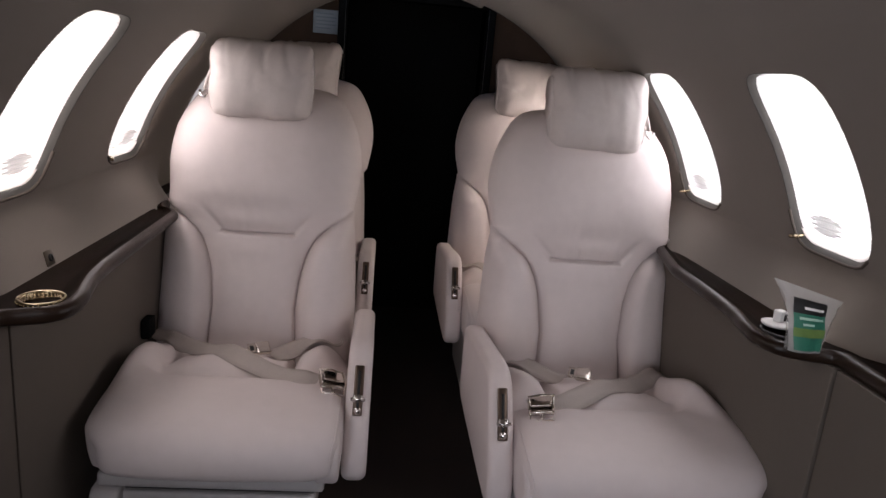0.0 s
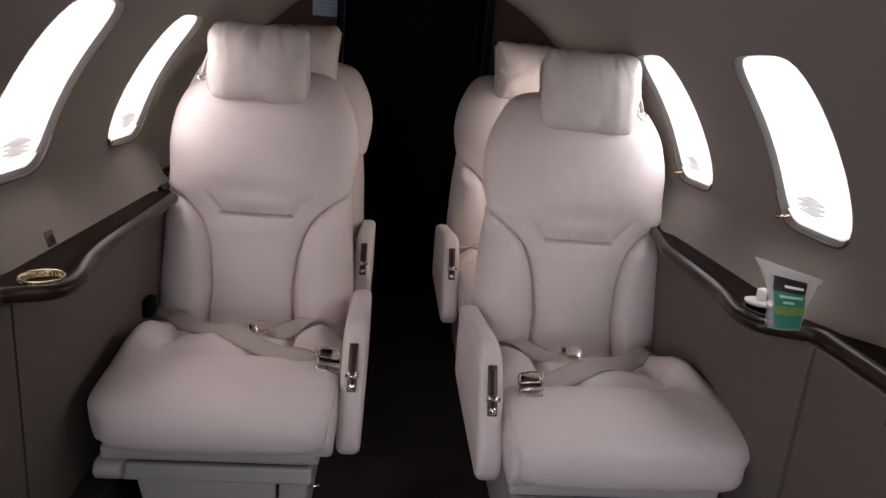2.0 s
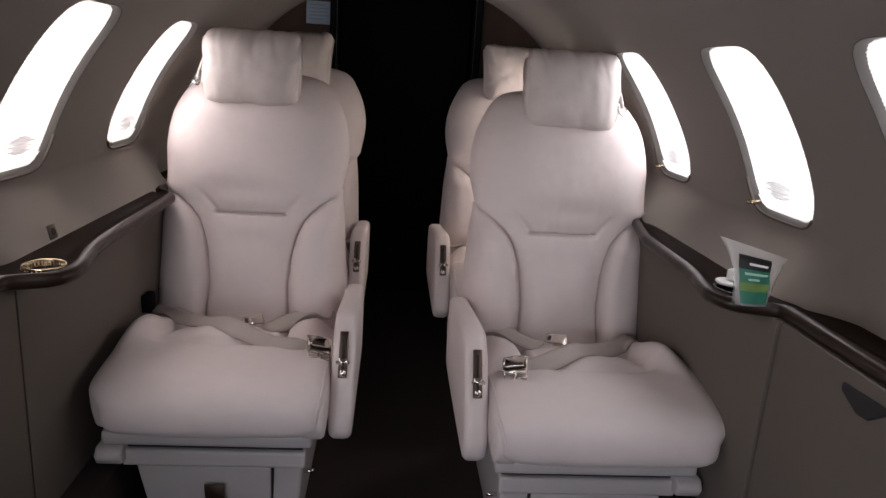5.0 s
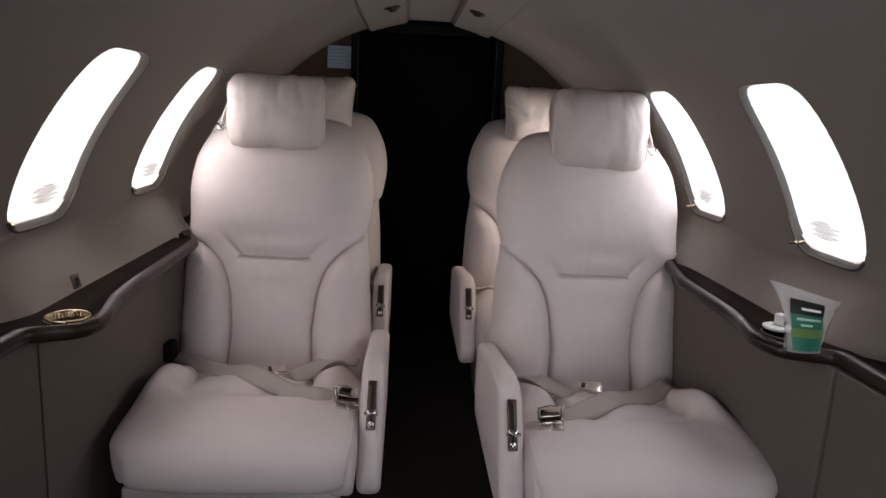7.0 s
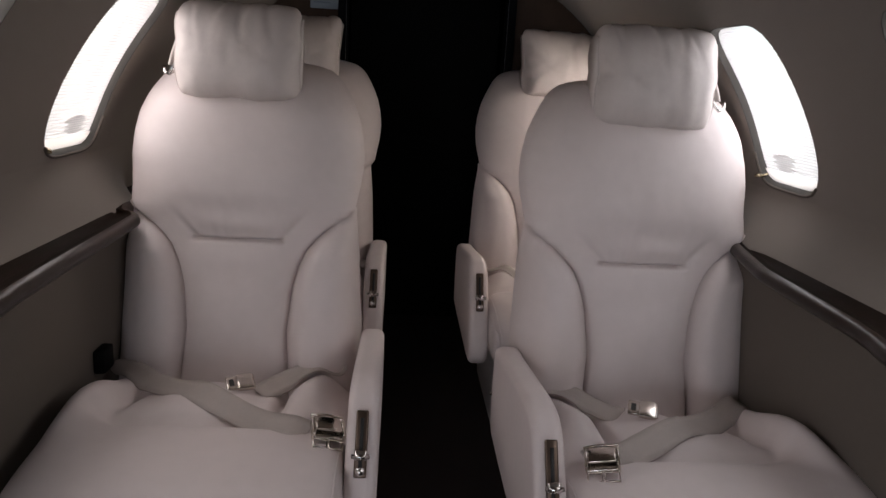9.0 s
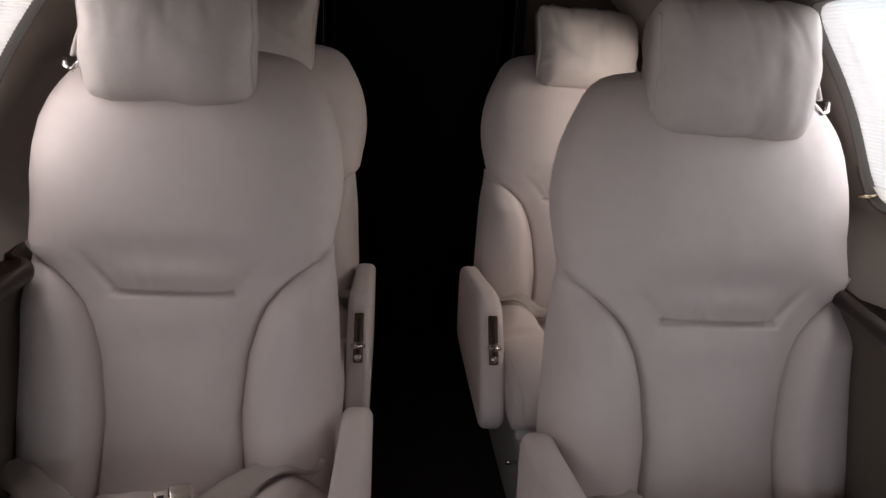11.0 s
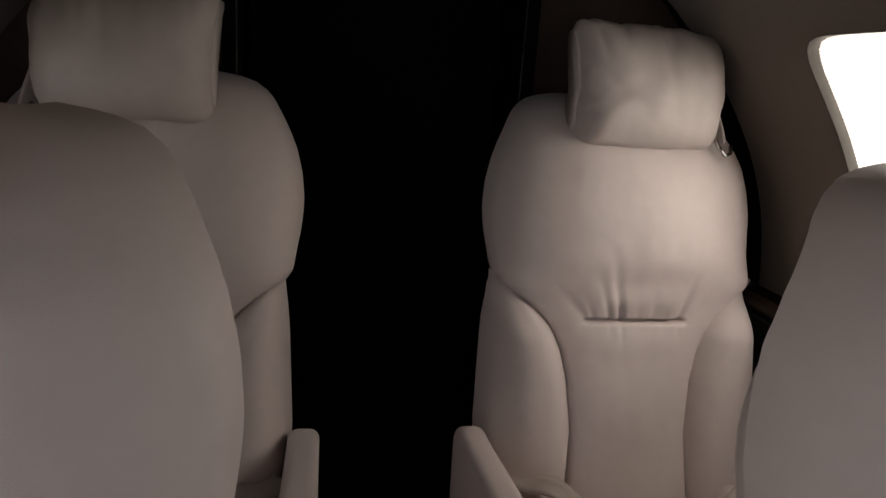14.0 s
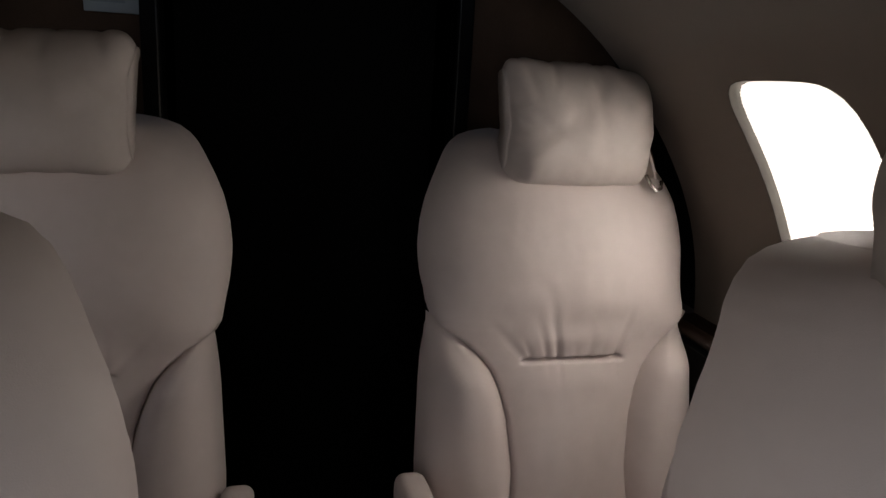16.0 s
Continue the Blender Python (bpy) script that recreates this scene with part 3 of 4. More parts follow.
ARM = [(-0.02, 0.462), (-0.10, 0.476), (-0.24, 0.497), (-0.34, 0.512), (-0.405, 0.512), (-0.45, 0.487), (-0.485, 0.440), (-0.52, 0.388), (-0.545, 0.335), (-0.550, 0.295), (-0.535, 0.272), (-0.50, 0.262), (-0.30, 0.260), (-0.10, 0.262), (-0.03, 0.28), (-0.01, 0.40)]
HEADREST = [(y + 0.012 + 0.22 * (z - 0.95), z - 0.05 * (z - 0.95)) for y, z in [(0.046, 0.950), (0.018, 0.962), (-0.006, 0.992), (-0.018, 1.035), (-0.016, 1.08), (-0.002, 1.122), (0.028, 1.150), (0.066, 1.158), (0.102, 1.146), (0.122, 1.105), (0.125, 1.04), (0.118, 0.98), (0.10, 0.952), (0.072, 0.944)]]


def cabin_seat(cx, cy, m, gather, wob, hx, label, dz=0.0, ax=0.272, hw=0.122, drop=0.0, slim=0.0, shoulder=0.0, roll=1.0, full_end=0.45):
    """m: +1 where the armrest stands on the +x side; roll: how far the top of the back rolls to the rear."""
    seat = thing("cabin_seat", (cx, cy, dz), label, "aircraft seat", "cabin seats")
    zr = list(np.linspace(0.295, 0.60, 28)) + list(np.linspace(0.606, 0.73, 46)) + list(np.linspace(0.74, 0.98, 26)) + list(np.linspace(0.985, 1.031, 14))
    part("back_cushion", *grid(84, len(zr) - 1, lambda u, v: back_front(2 * u - 1, zr[round(v * (len(zr) - 1))], gather, wob, shoulder, roll)), LEATHER, seat)
    for s in (1, -1):
        def bolster(u, v):
            z = 0.295 + 0.425 * v
            a = lerp_table(CUSHION_W, z) - 0.004
            b = max(a + 0.001, lerp_table(BOLSTER_W, z) + (slim if s * m > 0 else 0.0))
            r = u
            d = 0.055 * (1 - abs((r - 0.42) / 0.42) ** 3.2) - 0.018 if r < 0.42 else 0.13 * math.sqrt(max(0, 1 - ((r - 0.42) / 0.58) ** 2.2)) - 0.093
            sink = smoothstep(0.625, 0.712, z)
            d = d * (1 - sink) + (-0.02 - 0.045 * r) * sink
            d += 0.0014 * noise.noise(Vector((r * 3 + wob, z * 12, s + wob)))
            return (s * (a + (b - a) * r), LEAN_BACK * (z - 0.655) - d, z)
        part("side_bolster", *grid(26, 46, bolster), LEATHER, seat)
    for s in (1, -1):
        zs = np.linspace(0.34, 0.69, 24)
        part("seam", *tube([(s * (lerp_table(CUSHION_W, z) - 0.002), LEAN_BACK * (z - 0.655) + 0.017 + 0.009 * smoothstep(0.62, 0.70, z), z) for z in zs], 0.0019, 6), STITCH, seat)
    # shell behind the cushions
    full = [(z, max(cushion_width(z, shoulder) if z > 0.66 else 0, lerp_table(BOLSTER_W, z) + slim if z < 0.70 else 0)) for z in np.linspace(0.325, 1.031, 34)]

    def shell(u, v):
        z, w = full[round(v * 33)]
        a = 2 * math.pi * u
        c, s = math.cos(a), math.sin(a)
        q = (abs(c) ** 2.4 + abs(s) ** 2.4) ** (-1 / 2.4)
        k, top = max(0.0, (z - 0.90) / 0.131) ** 2.4, smoothstep(0.82, 0.99, z)
        return ((w - 0.005 - 0.020 * top) * c * q, LEAN_BACK * (z - 0.655) + 0.092 - 0.004 * top + (0.035 + 0.040 * roll) * k + (0.070 - (0.034 - 0.010 * roll) * top) * s * q, z - 0.006)
    part("back_shell", *join(grid(40, 33, shell, True), ([shell(i / 40, 1) for i in range(40)], [tuple(range(40))])), LEATHER, seat)

    # pillow headrest
    loop = smooth_loop([(0, y, z) for y, z in HEADREST], 6)
    nl = len(loop)

    def pillow(u, v):
        p = loop[round(u * nl) % nl]
        t = math.sin(math.pi * (v - 0.5))
        cyy, czz = 0.088, 1.045
        sc = max(0.10, 1 - abs(t) ** 4.8) ** 0.50
        x = hx + (hw + 0.013) * t * (1 + 0.03 * (p.z - 1.0))
        y = cyy + (p.y - cyy) * (sc if p.y < cyy else max(sc, full_end))
        z = czz + (p.z - czz) * max(0.22, 1 - abs(t) ** 10) ** 0.20 + (0.05 if dz > 0 else 6.0 * drop) * (p.z - 0.94) - drop
        edge = smoothstep(0.45, 1.0, abs(t))
        k = 0.0036 * noise.noise(Vector((x * 17 + wob * 7, z * 11, wob + p.y * 9))) + 0.0022 * noise.noise(Vector((x * 38 + 3 * wob, z * 14 + p.y * 12, 2 + wob))) + 0.0040 * edge * noise.noise(Vector((x * 30, z * 40, wob * 3))) + 0.0006 * noise.noise(Vector((x * 55, z * 30, wob * 5)))
        away = hw + 0.013 - m * (x - hx)
        for z0, slope, amp in ((0.985, 0.75, 0.0040), (1.02, 0.30, 0.0030), (1.06, -0.35, 0.0045), (1.095, -0.8, 0.0035)):
            k -= (0.9 + 240 * gather) * amp * math.exp(-((p.z - z0 - slope * away) / 0.010) ** 2) * math.exp(-max(0, away) / 0.05) * smoothstep(0.0, 0.02, away)
        for fx, lean, tall in ((-0.085, 0.2, 0.05), (-0.052, -0.3, 0.03), (-0.012, 0.15, 0.06), (0.031, -0.2, 0.035), (0.070, 0.3, 0.055)):
            k -= 0.0032 * math.exp(-((x - hx - fx - 0.02 * math.sin(9 * wob + 40 * fx) - lean * (1.14 - p.z)) / 0.006) ** 2) * math.exp(-max(0.0, (1.135 - p.z) / tall) ** 2)
        ear = smoothstep(0.5, 1.0, m * t) * math.exp(-((p.z - 1.145) / 0.03) ** 2) if dz > 0 else 0.0
        x += m * 0.009 * ear
        z += 0.008 * ear - (0.010 * smoothstep(0.3, 1.0, -m * t) * smoothstep(1.08, 1.14, p.z) if dz > 0 else 0.0)
        nrm = Vector((0, p.y - cyy, p.z - czz)).normalized()
        k *= min(1.0, 0.25 + sc)
        return (x + 0.004 * edge * noise.noise(Vector((z * 28, 0.5 * m, wob))), y + nrm.y * k, z + nrm.z * k)
    vs, fs = grid(nl, 72, pillow, True)

    last = 72 * nl
    part("headrest", vs, fs + [tuple(range(nl)), tuple(range(last, last + nl))], LEATHER_SOFT, seat, "soft cream leather pillow headrest")
    # strap and hook at the window side of the headrest
    hz = -0.030 if dz > 0 else 0.020 - drop
    hy = 0.0 if dz > 0 else 0.020
    band = [(hx - m * 0.122, 0.092 + hy, 1.085 + hz), (hx - m * 0.134, 0.088 + hy, 1.055 + hz), (hx - m * 0.145, 0.078 + hy, 1.020 + hz), (hx - m * 0.149, 0.068 + hy, 0.995 + hz)]
    part("harness_strap", *join(*[tube([(x, y + o, z) for x, y, z in smooth_loop(band, 5, False)], 0.0030, 8) for o in (-0.008, -0.004, 0.0, 0.004, 0.008)]), LEATHER_SOFT, seat, "pale strap beside the headrest")
    part("hook", *tube([(hx - m * 0.134, 0.066 + hy, 1.0 + hz), (hx - m * 0.136, 0.050 + hy, 0.985 + hz), (hx - m * 0.144, 0.044 + hy, 0.975 + hz), (hx - m * 0.154, 0.046 + hy, 0.980 + hz), (hx - m * 0.158, 0.054 + hy, 0.992 + hz)], 0.0038, 8), CHROME, seat, "small chrome hook")

    # seat cushion
    nline = len(SEAT_LINE)

    def cushion(u, v):
        i = round(v * (nline - 1))
        p = SEAT_LINE[i]
        t = (SEAT_LINE[min(i + 1, nline - 1)] - SEAT_LINE[max(i - 1, 0)]).normalized()
        nrm = Vector((t.y, -t.x))
        if nrm.y < 0 and p.x > -0.5:
            nrm = -nrm
        q = min(1.0, abs(2 * u - 1) * 1.12) ** 0.85
        skirt = max(0.0, abs(2 * u - 1) * 1.12 - 1) / 0.12 * (1 - smoothstep(0.74, 0.90, v) if (u - 0.5) * m > 0 else 1.0)
        w = ax - 0.028 if (u - 0.5) * m > 0 else seat_half_width(p.x, p.y) - (0.036 if m > 0 else 0.0) - (0.0 if m > 0 else 0.016) * smoothstep(-0.46, -0.28, p.x)
        w -= (0.034 if (u - 0.5) * m < 0 else 0.008) * smoothstep(0.68, 0.84, v)
        x = math.copysign(q, 2 * u - 1) * w
        d = seat_offset(x, p.x, q, wob, -m)
        z = p.y + nrm.y * d
        return (x * (1 + 0.012 * math.sin(math.pi * skirt)), p.x + nrm.x * d + 0.02 * skirt * smoothstep(0.5, 0.62, -p.x), z + (min(z, 0.316) - z) * skirt)
    part("seat_cushion", *grid(90, nline - 1, cushion), LEATHER, seat)
    rim = [cushion(0.5 + m * 0.5 * 0.968 ** (1 / 0.85) / 1.12, i / (nline - 1)) for i in range(30, nline - 3)]
    part("piping", *tube([(x + m * 0.0004, y - 0.0004, z - 0.0006) for x, y, z in rim], 0.0013, 6), LEATHER, seat)
    side_outline = [(-0.618, 0.315), (-0.630, 0.352), (-0.618, 0.386), (-0.588, 0.404), (-0.52, 0.414), (-0.40, 0.408), (-0.25, 0.372), (-0.10, 0.325), (-0.10, 0.306), (-0.60, 0.306)]
    part("side_boxing", *extrude_profile(side_outline, *sorted((m * (ax - 0.075), m * (ax - 0.0275))), 0.010, 3), LEATHER, seat)
    part("cushion_core", *rounded_box(*sorted((m * (ax - 0.055), -m * 0.175)), -0.60, -0.28, 0.305, 0.375, 0.02, 3), LEATHER, seat)
    # pan, base and drawer, set towards the aisle
    def under(piece):
        return [(m * v[0] + m * 0.030, v[1], v[2]) for v in piece[0]], piece[1]

    def taper(piece):
        return [(v[0] * (1 - 0.16 * (0.268 - v[2]) / 0.268 * (1 if v[0] < 0 else 0.5)), v[1] + 0.03 * (0.268 - v[2]) / 0.268, v[2]) for v in piece[0]], piece[1]
    part("seat_pan", *under(rounded_box(-0.222, 0.212, -0.592, 0.05, 0.274, 0.306, 0.010, 3)), SHELL, seat, "cream seat pan trim")
    # black box fills the gap below the pan with painted shade
    part("pan_gap_shade", *under(rounded_box(-0.19, 0.19, -0.560, 0.03, 0.246, 0.28, 0.002, 1)), GAP_SHADE, seat)
    base = part("pedestal", *under(taper(rounded_box(-0.165, 0.190, -0.548, 0.02, -dz, 0.268, 0.012, 3))), SHELL, seat, "cream panelled seat pedestal")
    part("pedestal_rim", *under(rounded_box(-0.190, 0.196, -0.572, 0.0, 0.214, 0.254, 0.008, 3)), SHELL, base)
    tilt = pose(0, -0.540, 0.12, 6, 0, 0)
    part("drawer_gap", *under(taper(moved(rounded_box(-0.172, 0.128, -0.011, 0.006, -0.115, 0.094, 0.002, 1), tilt))), SLOT, base)
    part("drawer", *under(taper(moved(rounded_box(-0.170, 0.123, -0.016, 0.01, -0.112, 0.089, 0.004), tilt))), SHELL, base, "drawer front under the seat")
    plate = [(0.021 * math.cos(a), -0.012 + 0.021 * math.sin(a)) for a in np.linspace(math.pi, 2 * math.pi, 13)] + [(0.021, 0.048), (-0.021, 0.048)]
    pull = extrude_profile(plate, -0.003, 0.003, 0.0015, 2)
    pull = ([(y, x - 0.019, z) for x, y, z in pull[0]], pull[1])
    part("drawer_pull", *under(join(moved(pull, tilt), moved(lathe([(0.009, 0), (0.009, 0.004), (0.006, 0.006), (0.0003, 0.0065)], 16), tilt @ pose(0, -0.021, -0.012, 90, 0, 0)))), NICKEL, base, "bronze drawer pull")
    ear = [(-0.585, 0.268), (-0.60, 0.250), (-0.59, 0.230), (-0.555, 0.222), (-0.54, 0.212), (-0.50, 0.224), (-0.40, 0.230), (-0.34, 0.24), (-0.34, 0.268)]
    part("side_bracket", *under(extrude_profile(ear, -0.236, -0.180, 0.006, 3)), SHELL, seat, "cream hinge bracket")
    part("bracket_screw", *under(moved(lathe([(0.005, 0), (0.005, 0.003), (0.0003, 0.004)], 12), pose(-0.206, -0.592, 0.245, 90, 0, 0))), SLOT, seat)
    part("release_pin", *under(tube([(0.170, -0.50, 0.165), (0.200, -0.50, 0.165), (0.208, -0.50, 0.165)], 0.005)), CHROME, seat, "chrome release pin")
    # armrest on the aisle side
    loop2 = [(p.x, p.y) for p in smooth_loop([(y, z, 0) for y, z in ARM], 4)]
    xa, xb = sorted((m * (ax - 0.026), m * (ax + 0.026)))
    arm = part("armrest", *extrude_profile(loop2, xa, xb, 0.017, 5), LEATHER, seat)
    at = Matrix.Translation((m * ax, -0.487, 0.450)) @ Matrix.Rotation(radians(-33), 4, "X")
    plate = part("slot_plate", *moved(rounded_box(-0.010, 0.010, -0.004, 0.006, -0.052, 0.052, 0.003, 2), at), NICKEL, arm, "bronze control slot plate")
    part("slot", *moved(rounded_box(-0.003, 0.003, -0.0052, -0.003, -0.044, 0.040, 0.001, 1), at), SLOT, arm)
    part("lever", *join(moved(rounded_box(-0.010, 0.010, -0.016, -0.004, -0.026, -0.010, 0.004, 3), at), moved(tube([(-0.013, -0.012, -0.02), (0, -0.02, -0.021), (0.013, -0.012, -0.02)], 0.004), at)), CHROME, arm, "chrome recline lever")
    part("slot_button", *moved(moved(lathe([(0.0075, 0), (0.0075, 0.005), (0.005, 0.008), (0.0003, 0.009)], 16), pose(0, 0, 0, 90, 0, 0)), at @ pose(0, -0.003, -0.042)), CHROME, arm)
    # lap belt
    rear_belt = dz > 0
    long_strap = [(-m * x, y) for x, y in ((0.226, -0.085), (0.20, -0.135), (0.11, -0.225), (0.01, -0.305), (-0.09, -0.37), (-0.165, -0.415), (-0.205, -0.432))]
    short_strap = [(m * x, y) for x, y in ((0.230, -0.06), (0.20, -0.085), (0.13, -0.135), (0.075, -0.19))]
    if rear_belt:
        long_strap = [(-m * x, y) for x, y in ((0.222, -0.115), (0.205, -0.15), (0.13, -0.20), (0.05, -0.265), (0.0, -0.29))]
        short_strap = [(m * x, y) for x, y in ((0.226, -0.075), (0.20, -0.11), (0.16, -0.165), (0.12, -0.21), (0.095, -0.24))]
    part("belt_strap", *ribbon(long_strap, wob, -m, 0.004), WEBBING, seat, "grey woven lap belt strap")
    part("belt_strap", *ribbon(short_strap, wob, -m, 0.020), WEBBING, seat, "grey woven lap belt strap")
    bx, by = (m * 0.020, -0.30) if rear_belt else (m * 0.238, -0.440) if m > 0 else (m * 0.190, -0.450)
    bz = seat_top(bx * 0.9, by, wob, -m) + 0.013
    bt = Matrix.Translation((bx, by, bz)) @ pose(0, 0, 0, 16, m * 14, m * 14) @ Matrix.Scale(0.80, 4)
    bk = part("belt_buckle", *moved(join(rounded_box(-0.030, 0.030, -0.024, 0.024, -0.004, 0.006, 0.003), rounded_box(-0.034, -0.028, -0.024, 0.022, -0.004, 0.016, 0.002), rounded_box(0.028, 0.034, -0.024, 0.022, -0.004, 0.016, 0.002)), bt), BUCKLE, seat, "satin silver belt buckle")
    part("buckle_lid", *moved(rounded_box(-0.027, 0.027, -0.018, 0.024, -0.004, 0.003, 0.002), bt @ pose(0, 0.004, 0.014, -9, 0, 0)), BUCKLE, bk, "hinged silver buckle lid")
    for fx in (-0.016, 0.016):
        part("buckle_frame", *moved(tube([(fx - 0.014, -0.025, 0), (fx + 0.014, -0.025, 0), (fx + 0.014, -0.044, -0.005), (fx - 0.014, -0.044, -0.005)], 0.0030, 8, True), bt), BUCKLE, bk)
    part("strap_bar", *moved(tube([(-0.030, 0.022, 0.002), (-0.034, 0.034, 0.008), (0.0, 0.038, 0.009), (0.034, 0.034, 0.008), (0.030, 0.022, 0.002)], 0.0028, 8), bt), BUCKLE, bk)
    tx, ty = (m * 0.078, -0.255) if rear_belt else (m * 0.045, -0.196 if m > 0 else -0.234)
    tt = Matrix.Translation((tx, ty, seat_top(tx, ty, wob, -m) + 0.020)) @ pose(0, 0, 0, 16, 0, m * 20) @ Matrix.Diagonal((1.15, 0.95, 0.8, 1))
    tg = part("belt_tongue", *moved(join(rounded_box(-0.026, 0.022, -0.02, 0.02, -0.003, 0.003, 0.002), rounded_box(-0.008, 0.020, -0.023, 0.023, -0.005, 0.006, 0.003)), tt), BUCKLE, seat, "silver belt tongue")
    part("tongue_hole", *moved(rounded_box(-0.021, -0.013, -0.010, 0.010, 0.0025, 0.0038, 0), tt), SLOT, tg, smooth=False)
    return seat


cabin_seat(-0.421, 4.10, 1, 0.0008, 0.31, -0.011, "cream leather cabin seat with pillow headrest and unfastened lap belt", 0.0, 0.297, 0.119, 0.004, 0.0, 0.003, 1.0, 0.3)
cabin_seat(0.446, 4.022, -1, 0.0028, 0.77, 0.005, "cream leather cabin seat beside the ledge with the green pouch", 0.0, 0.2785, 0.116, 0.012, 0.0, 0.003, 0.3, 0.78)
cabin_seat(-0.405, 4.84, 1, 0.0035, 0.53, -0.012, "cream leather rear cabin seat with gathered back cushion", 0.02, 0.270, 0.118, 0.0, -0.017)
cabin_seat(0.431, 4.835, -1, 0.0085, 0.92, 0.008, "cream leather rear cabin seat with strongly gathered back crease", 0.022, 0.285, 0.121)

# ---------------------------------------------------------------- things on the ledges and walls


def cup_holder(side, y):
    ob = thing("cup_holder", (side * 0.620, y, LEDGE_Z + 0.004), "gold ribbed cup holder sunk into the brown ledge", "cup holder")
    prof = [(0.0375, -0.001), (0.0378, 0.003), (0.0388, 0.0045), (0.0384, 0.0065), (0.0360, 0.0070), (0.0345, 0.0055), (0.0335, 0.000), (0.0310, -0.022), (0.0005, -0.023)]
    ob.scale = (0.9, 0.9, 1.0)
    part("bowl", *lathe(prof, 48), GOLD, ob)
    for i in range(30):
        a = 2 * math.pi * i / 30
        part("rib", *moved(tube([(0, 0, -0.019), (0, 0, 0.004)], 0.0022, 6), pose(0.0322 * math.cos(a), 0.0322 * math.sin(a), 0)), GOLD, ob)
        part("outer_rib", *moved(tube([(0, 0, -0.001), (0, 0, 0.003)], 0.0016, 6), pose(0.0382 * math.cos(a), 0.0382 * math.sin(a), 0)), GOLD, ob)


cup_holder(-1, 3.357)


def holder_cup(side, y):
    ob = thing("cup_holder", (side * 0.630, y, LEDGE_Z + 0.004), "dark cup holder well in the brown ledge", "cup holder")
    part("well", *lathe([(0.040, 0.0), (0.041, 0.004), (0.037, 0.005), (0.035, -0.003), (0.034, -0.012), (0.0005, -0.013)], 36), SLOT, ob)


holder_cup(1, 3.40)


def charger():
    ob = thing("white_charger", (0.632, 3.428, LEDGE_Z + 0.007), "small white charger standing on a round white disc", "charger")
    part("disc", *lathe([(0.0003, 0.0), (0.023, 0.0), (0.027, 0.003), (0.027, 0.006), (0.022, 0.0075), (0.0003, 0.009)], 30), WHITE, ob)
    part("block", *moved(rounded_box(-0.009, 0.009, -0.009, 0.009, 0.0085, 0.030, 0.003), pose(0.004, 0, 0, 0, 0, 20)), WHITE, ob)
    part("socket", *moved(rounded_box(-0.001, 0.006, -0.0098, -0.008, 0.012, 0.025, 0.0005), pose(0.004, 0, 0, 0, 0, 20)), SLOT, ob)


charger()


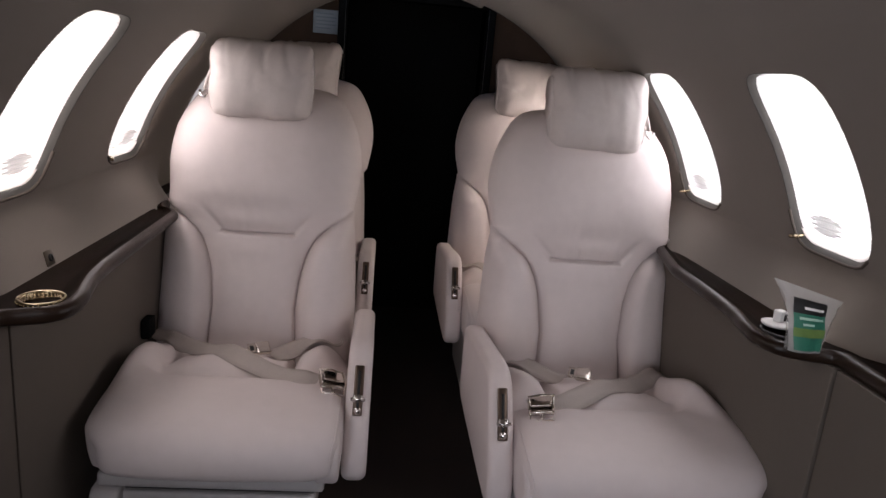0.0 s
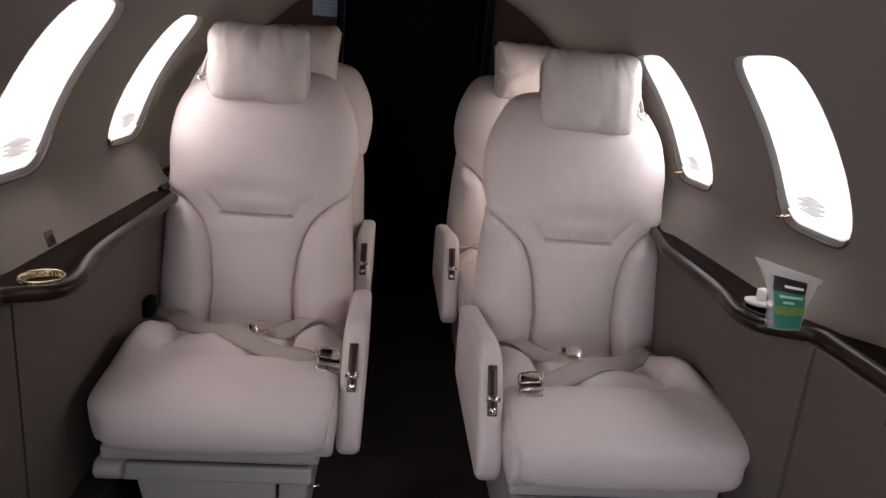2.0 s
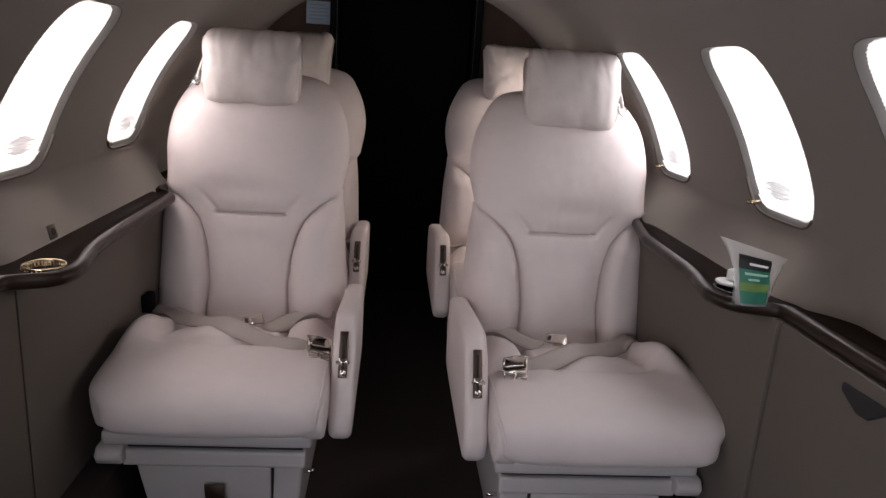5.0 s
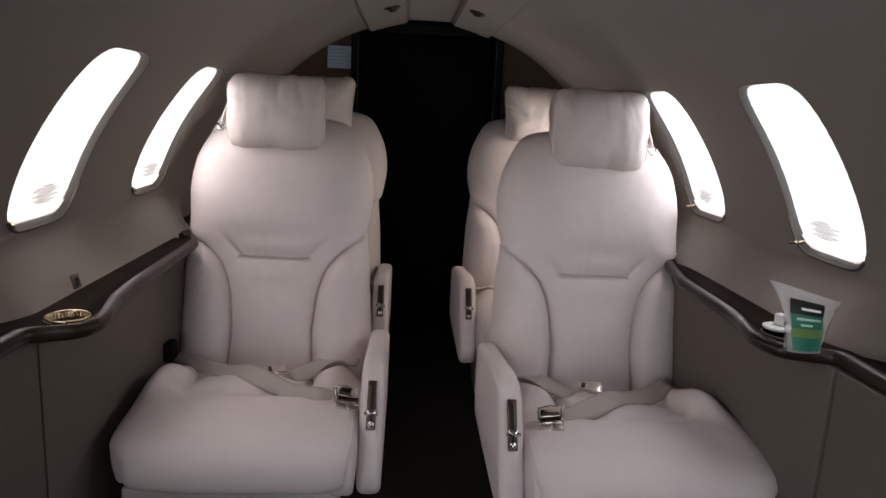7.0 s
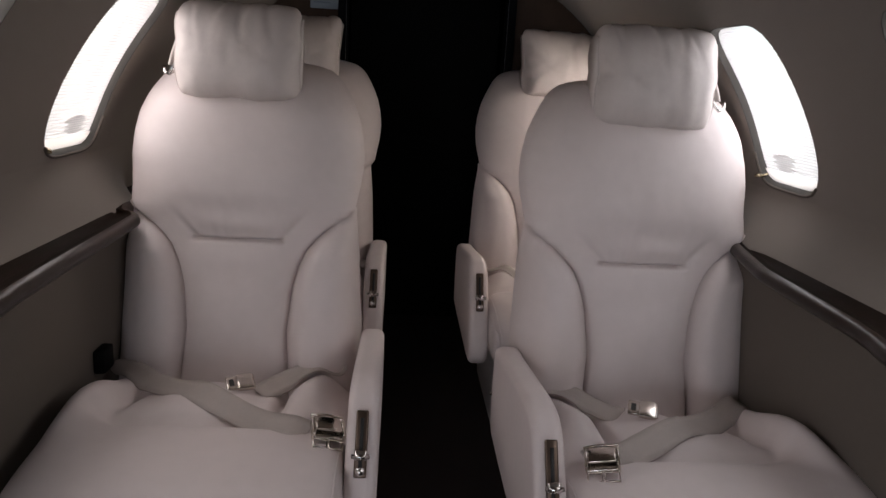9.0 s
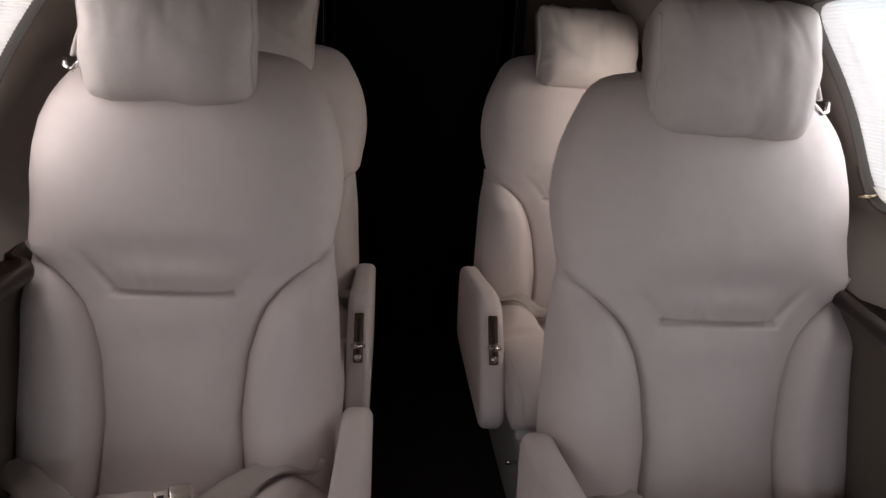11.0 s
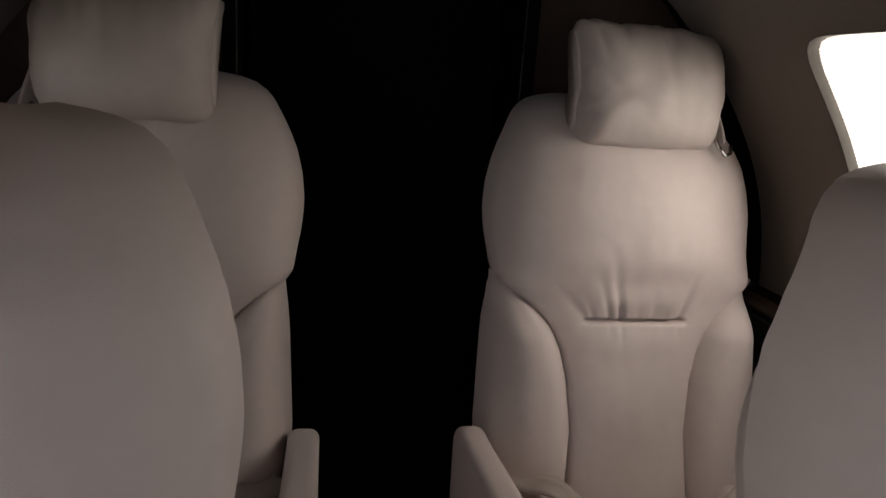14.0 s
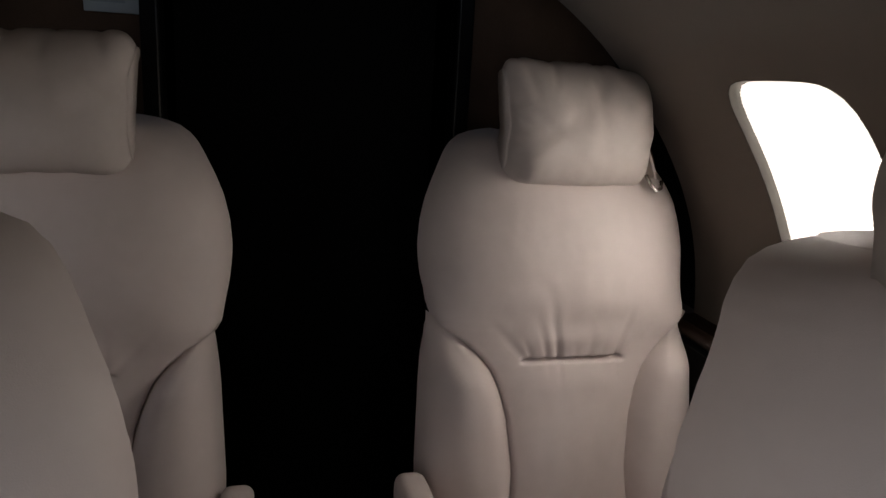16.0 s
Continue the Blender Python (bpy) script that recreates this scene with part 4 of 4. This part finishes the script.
def pouch():
    ob = thing("plastic_pouch", (0.616, 3.318, LEDGE_Z + 0.004), "clear plastic pouch with a green and black label on the ledge", "pouch")
    ob.rotation_euler = (radians(-4), radians(3.5), radians(12))

    def sides(v):
        return 0.034 + 0.016 * v + 0.028 * v ** 4, 0.032 + 0.040 * v ** 1.2

    def skin(x, v, s):
        """The bag is narrow at its foot and flares to a wide open top that slopes down to one side."""
        left, right = sides(v)
        q = min(1.0, max(-1.0, (2 * x + left - right) / (left + right)))
        z = 0.101 * v - 0.22 * x * v * v
        puff = 0.016 * math.sqrt(max(0, 1 - abs(q) ** 3)) * (1 - v) ** 0.6 + 0.002 * v
        k = 0.003 * noise.noise(Vector((x * 60, z * 50, 2.0 + s)))
        return (x, -s * (puff + 0.001) + k + 0.010 * v * v, z)

    def body(s):
        return lambda u, v: skin(-sides(v)[0] + u * sum(sides(v)), v, s)
    part("film", *join(grid(24, 26, body(1)), grid(24, 26, body(-1))), FILM, ob, "crinkled clear film")

    def patch(u0, u1, v0, v1, off):
        """A piece of the label, which tapers a little towards its foot."""
        def at(u, v):
            vv = v0 + (v1 - v0) * v
            a, b = -0.031 - 0.017 * vv, 0.017 + 0.013 * vv
            return skin(a + (b - a) * (u0 + (u1 - u0) * u), vv, 1)
        vs, fs = grid(10, 8, at)
        return [(x, y - off, z) for x, y, z in vs], fs
    part("label_sheet", *patch(0, 1, 0.04, 0.62, 0.002), GREEN, ob, "green printed label")
    part("label_header", *patch(0, 1, 0.62, 0.84, 0.002), LABEL_BLACK, ob, "black label header")
    part("label_band", *patch(0, 1, 0.26, 0.40, 0.0026), LIME, ob)
    part("text_bar", *patch(0.30, 0.88, 0.69, 0.73, 0.0027), WHITE, ob)
    part("text_bar", *patch(0.14, 0.92, 0.53, 0.57, 0.0027), material("pale_green_print", (0.35, 0.55, 0.45), 0.5), ob)
    part("text_bar", *patch(0.24, 0.62, 0.44, 0.475, 0.0027), bpy.data.materials["pale_green_print"], ob)


pouch()


def wall_socket():
    ob = thing("wall_socket", (-0.680, 3.516, 0.720), "small square dark bronze audio socket plate on the wall", "socket")
    ob.rotation_euler = (0, radians(-14), 0)
    part("plate", *rounded_box(0.0, 0.004, -0.014, 0.014, -0.008, 0.020, 0.0015, 1), TAN, ob)
    part("jack", *moved(lathe([(0.007, 0.0), (0.007, 0.002), (0.004, 0.003), (0.0035, -0.002), (0.0002, -0.002)], 16), pose(0.004, 0, 0.006, 0, 90, 0)), SLOT, ob)


wall_socket()


def table_handle():
    ob = thing("table_handle", (0.6645, 3.052, 0.64), "dark triangular finger recess in the grey side panel", "handle")
    pts = [(-0.055, 0.020), (0.052, 0.016), (0.052, 0.003), (0.012, -0.016), (-0.012, -0.014)]
    part("recess", *extrude_profile(pts, -0.003, 0.004, 0.001, 1), SLOT, ob, smooth=False)


table_handle()


def wall_latch():
    ob = thing("wall_latch", (-0.662, 3.93, 0.44), "small black latch box on the lower wall", "latch")
    part("box", *rounded_box(0.0, 0.022, -0.024, 0.024, -0.024, 0.024, 0.005), BLACK, ob)


wall_latch()
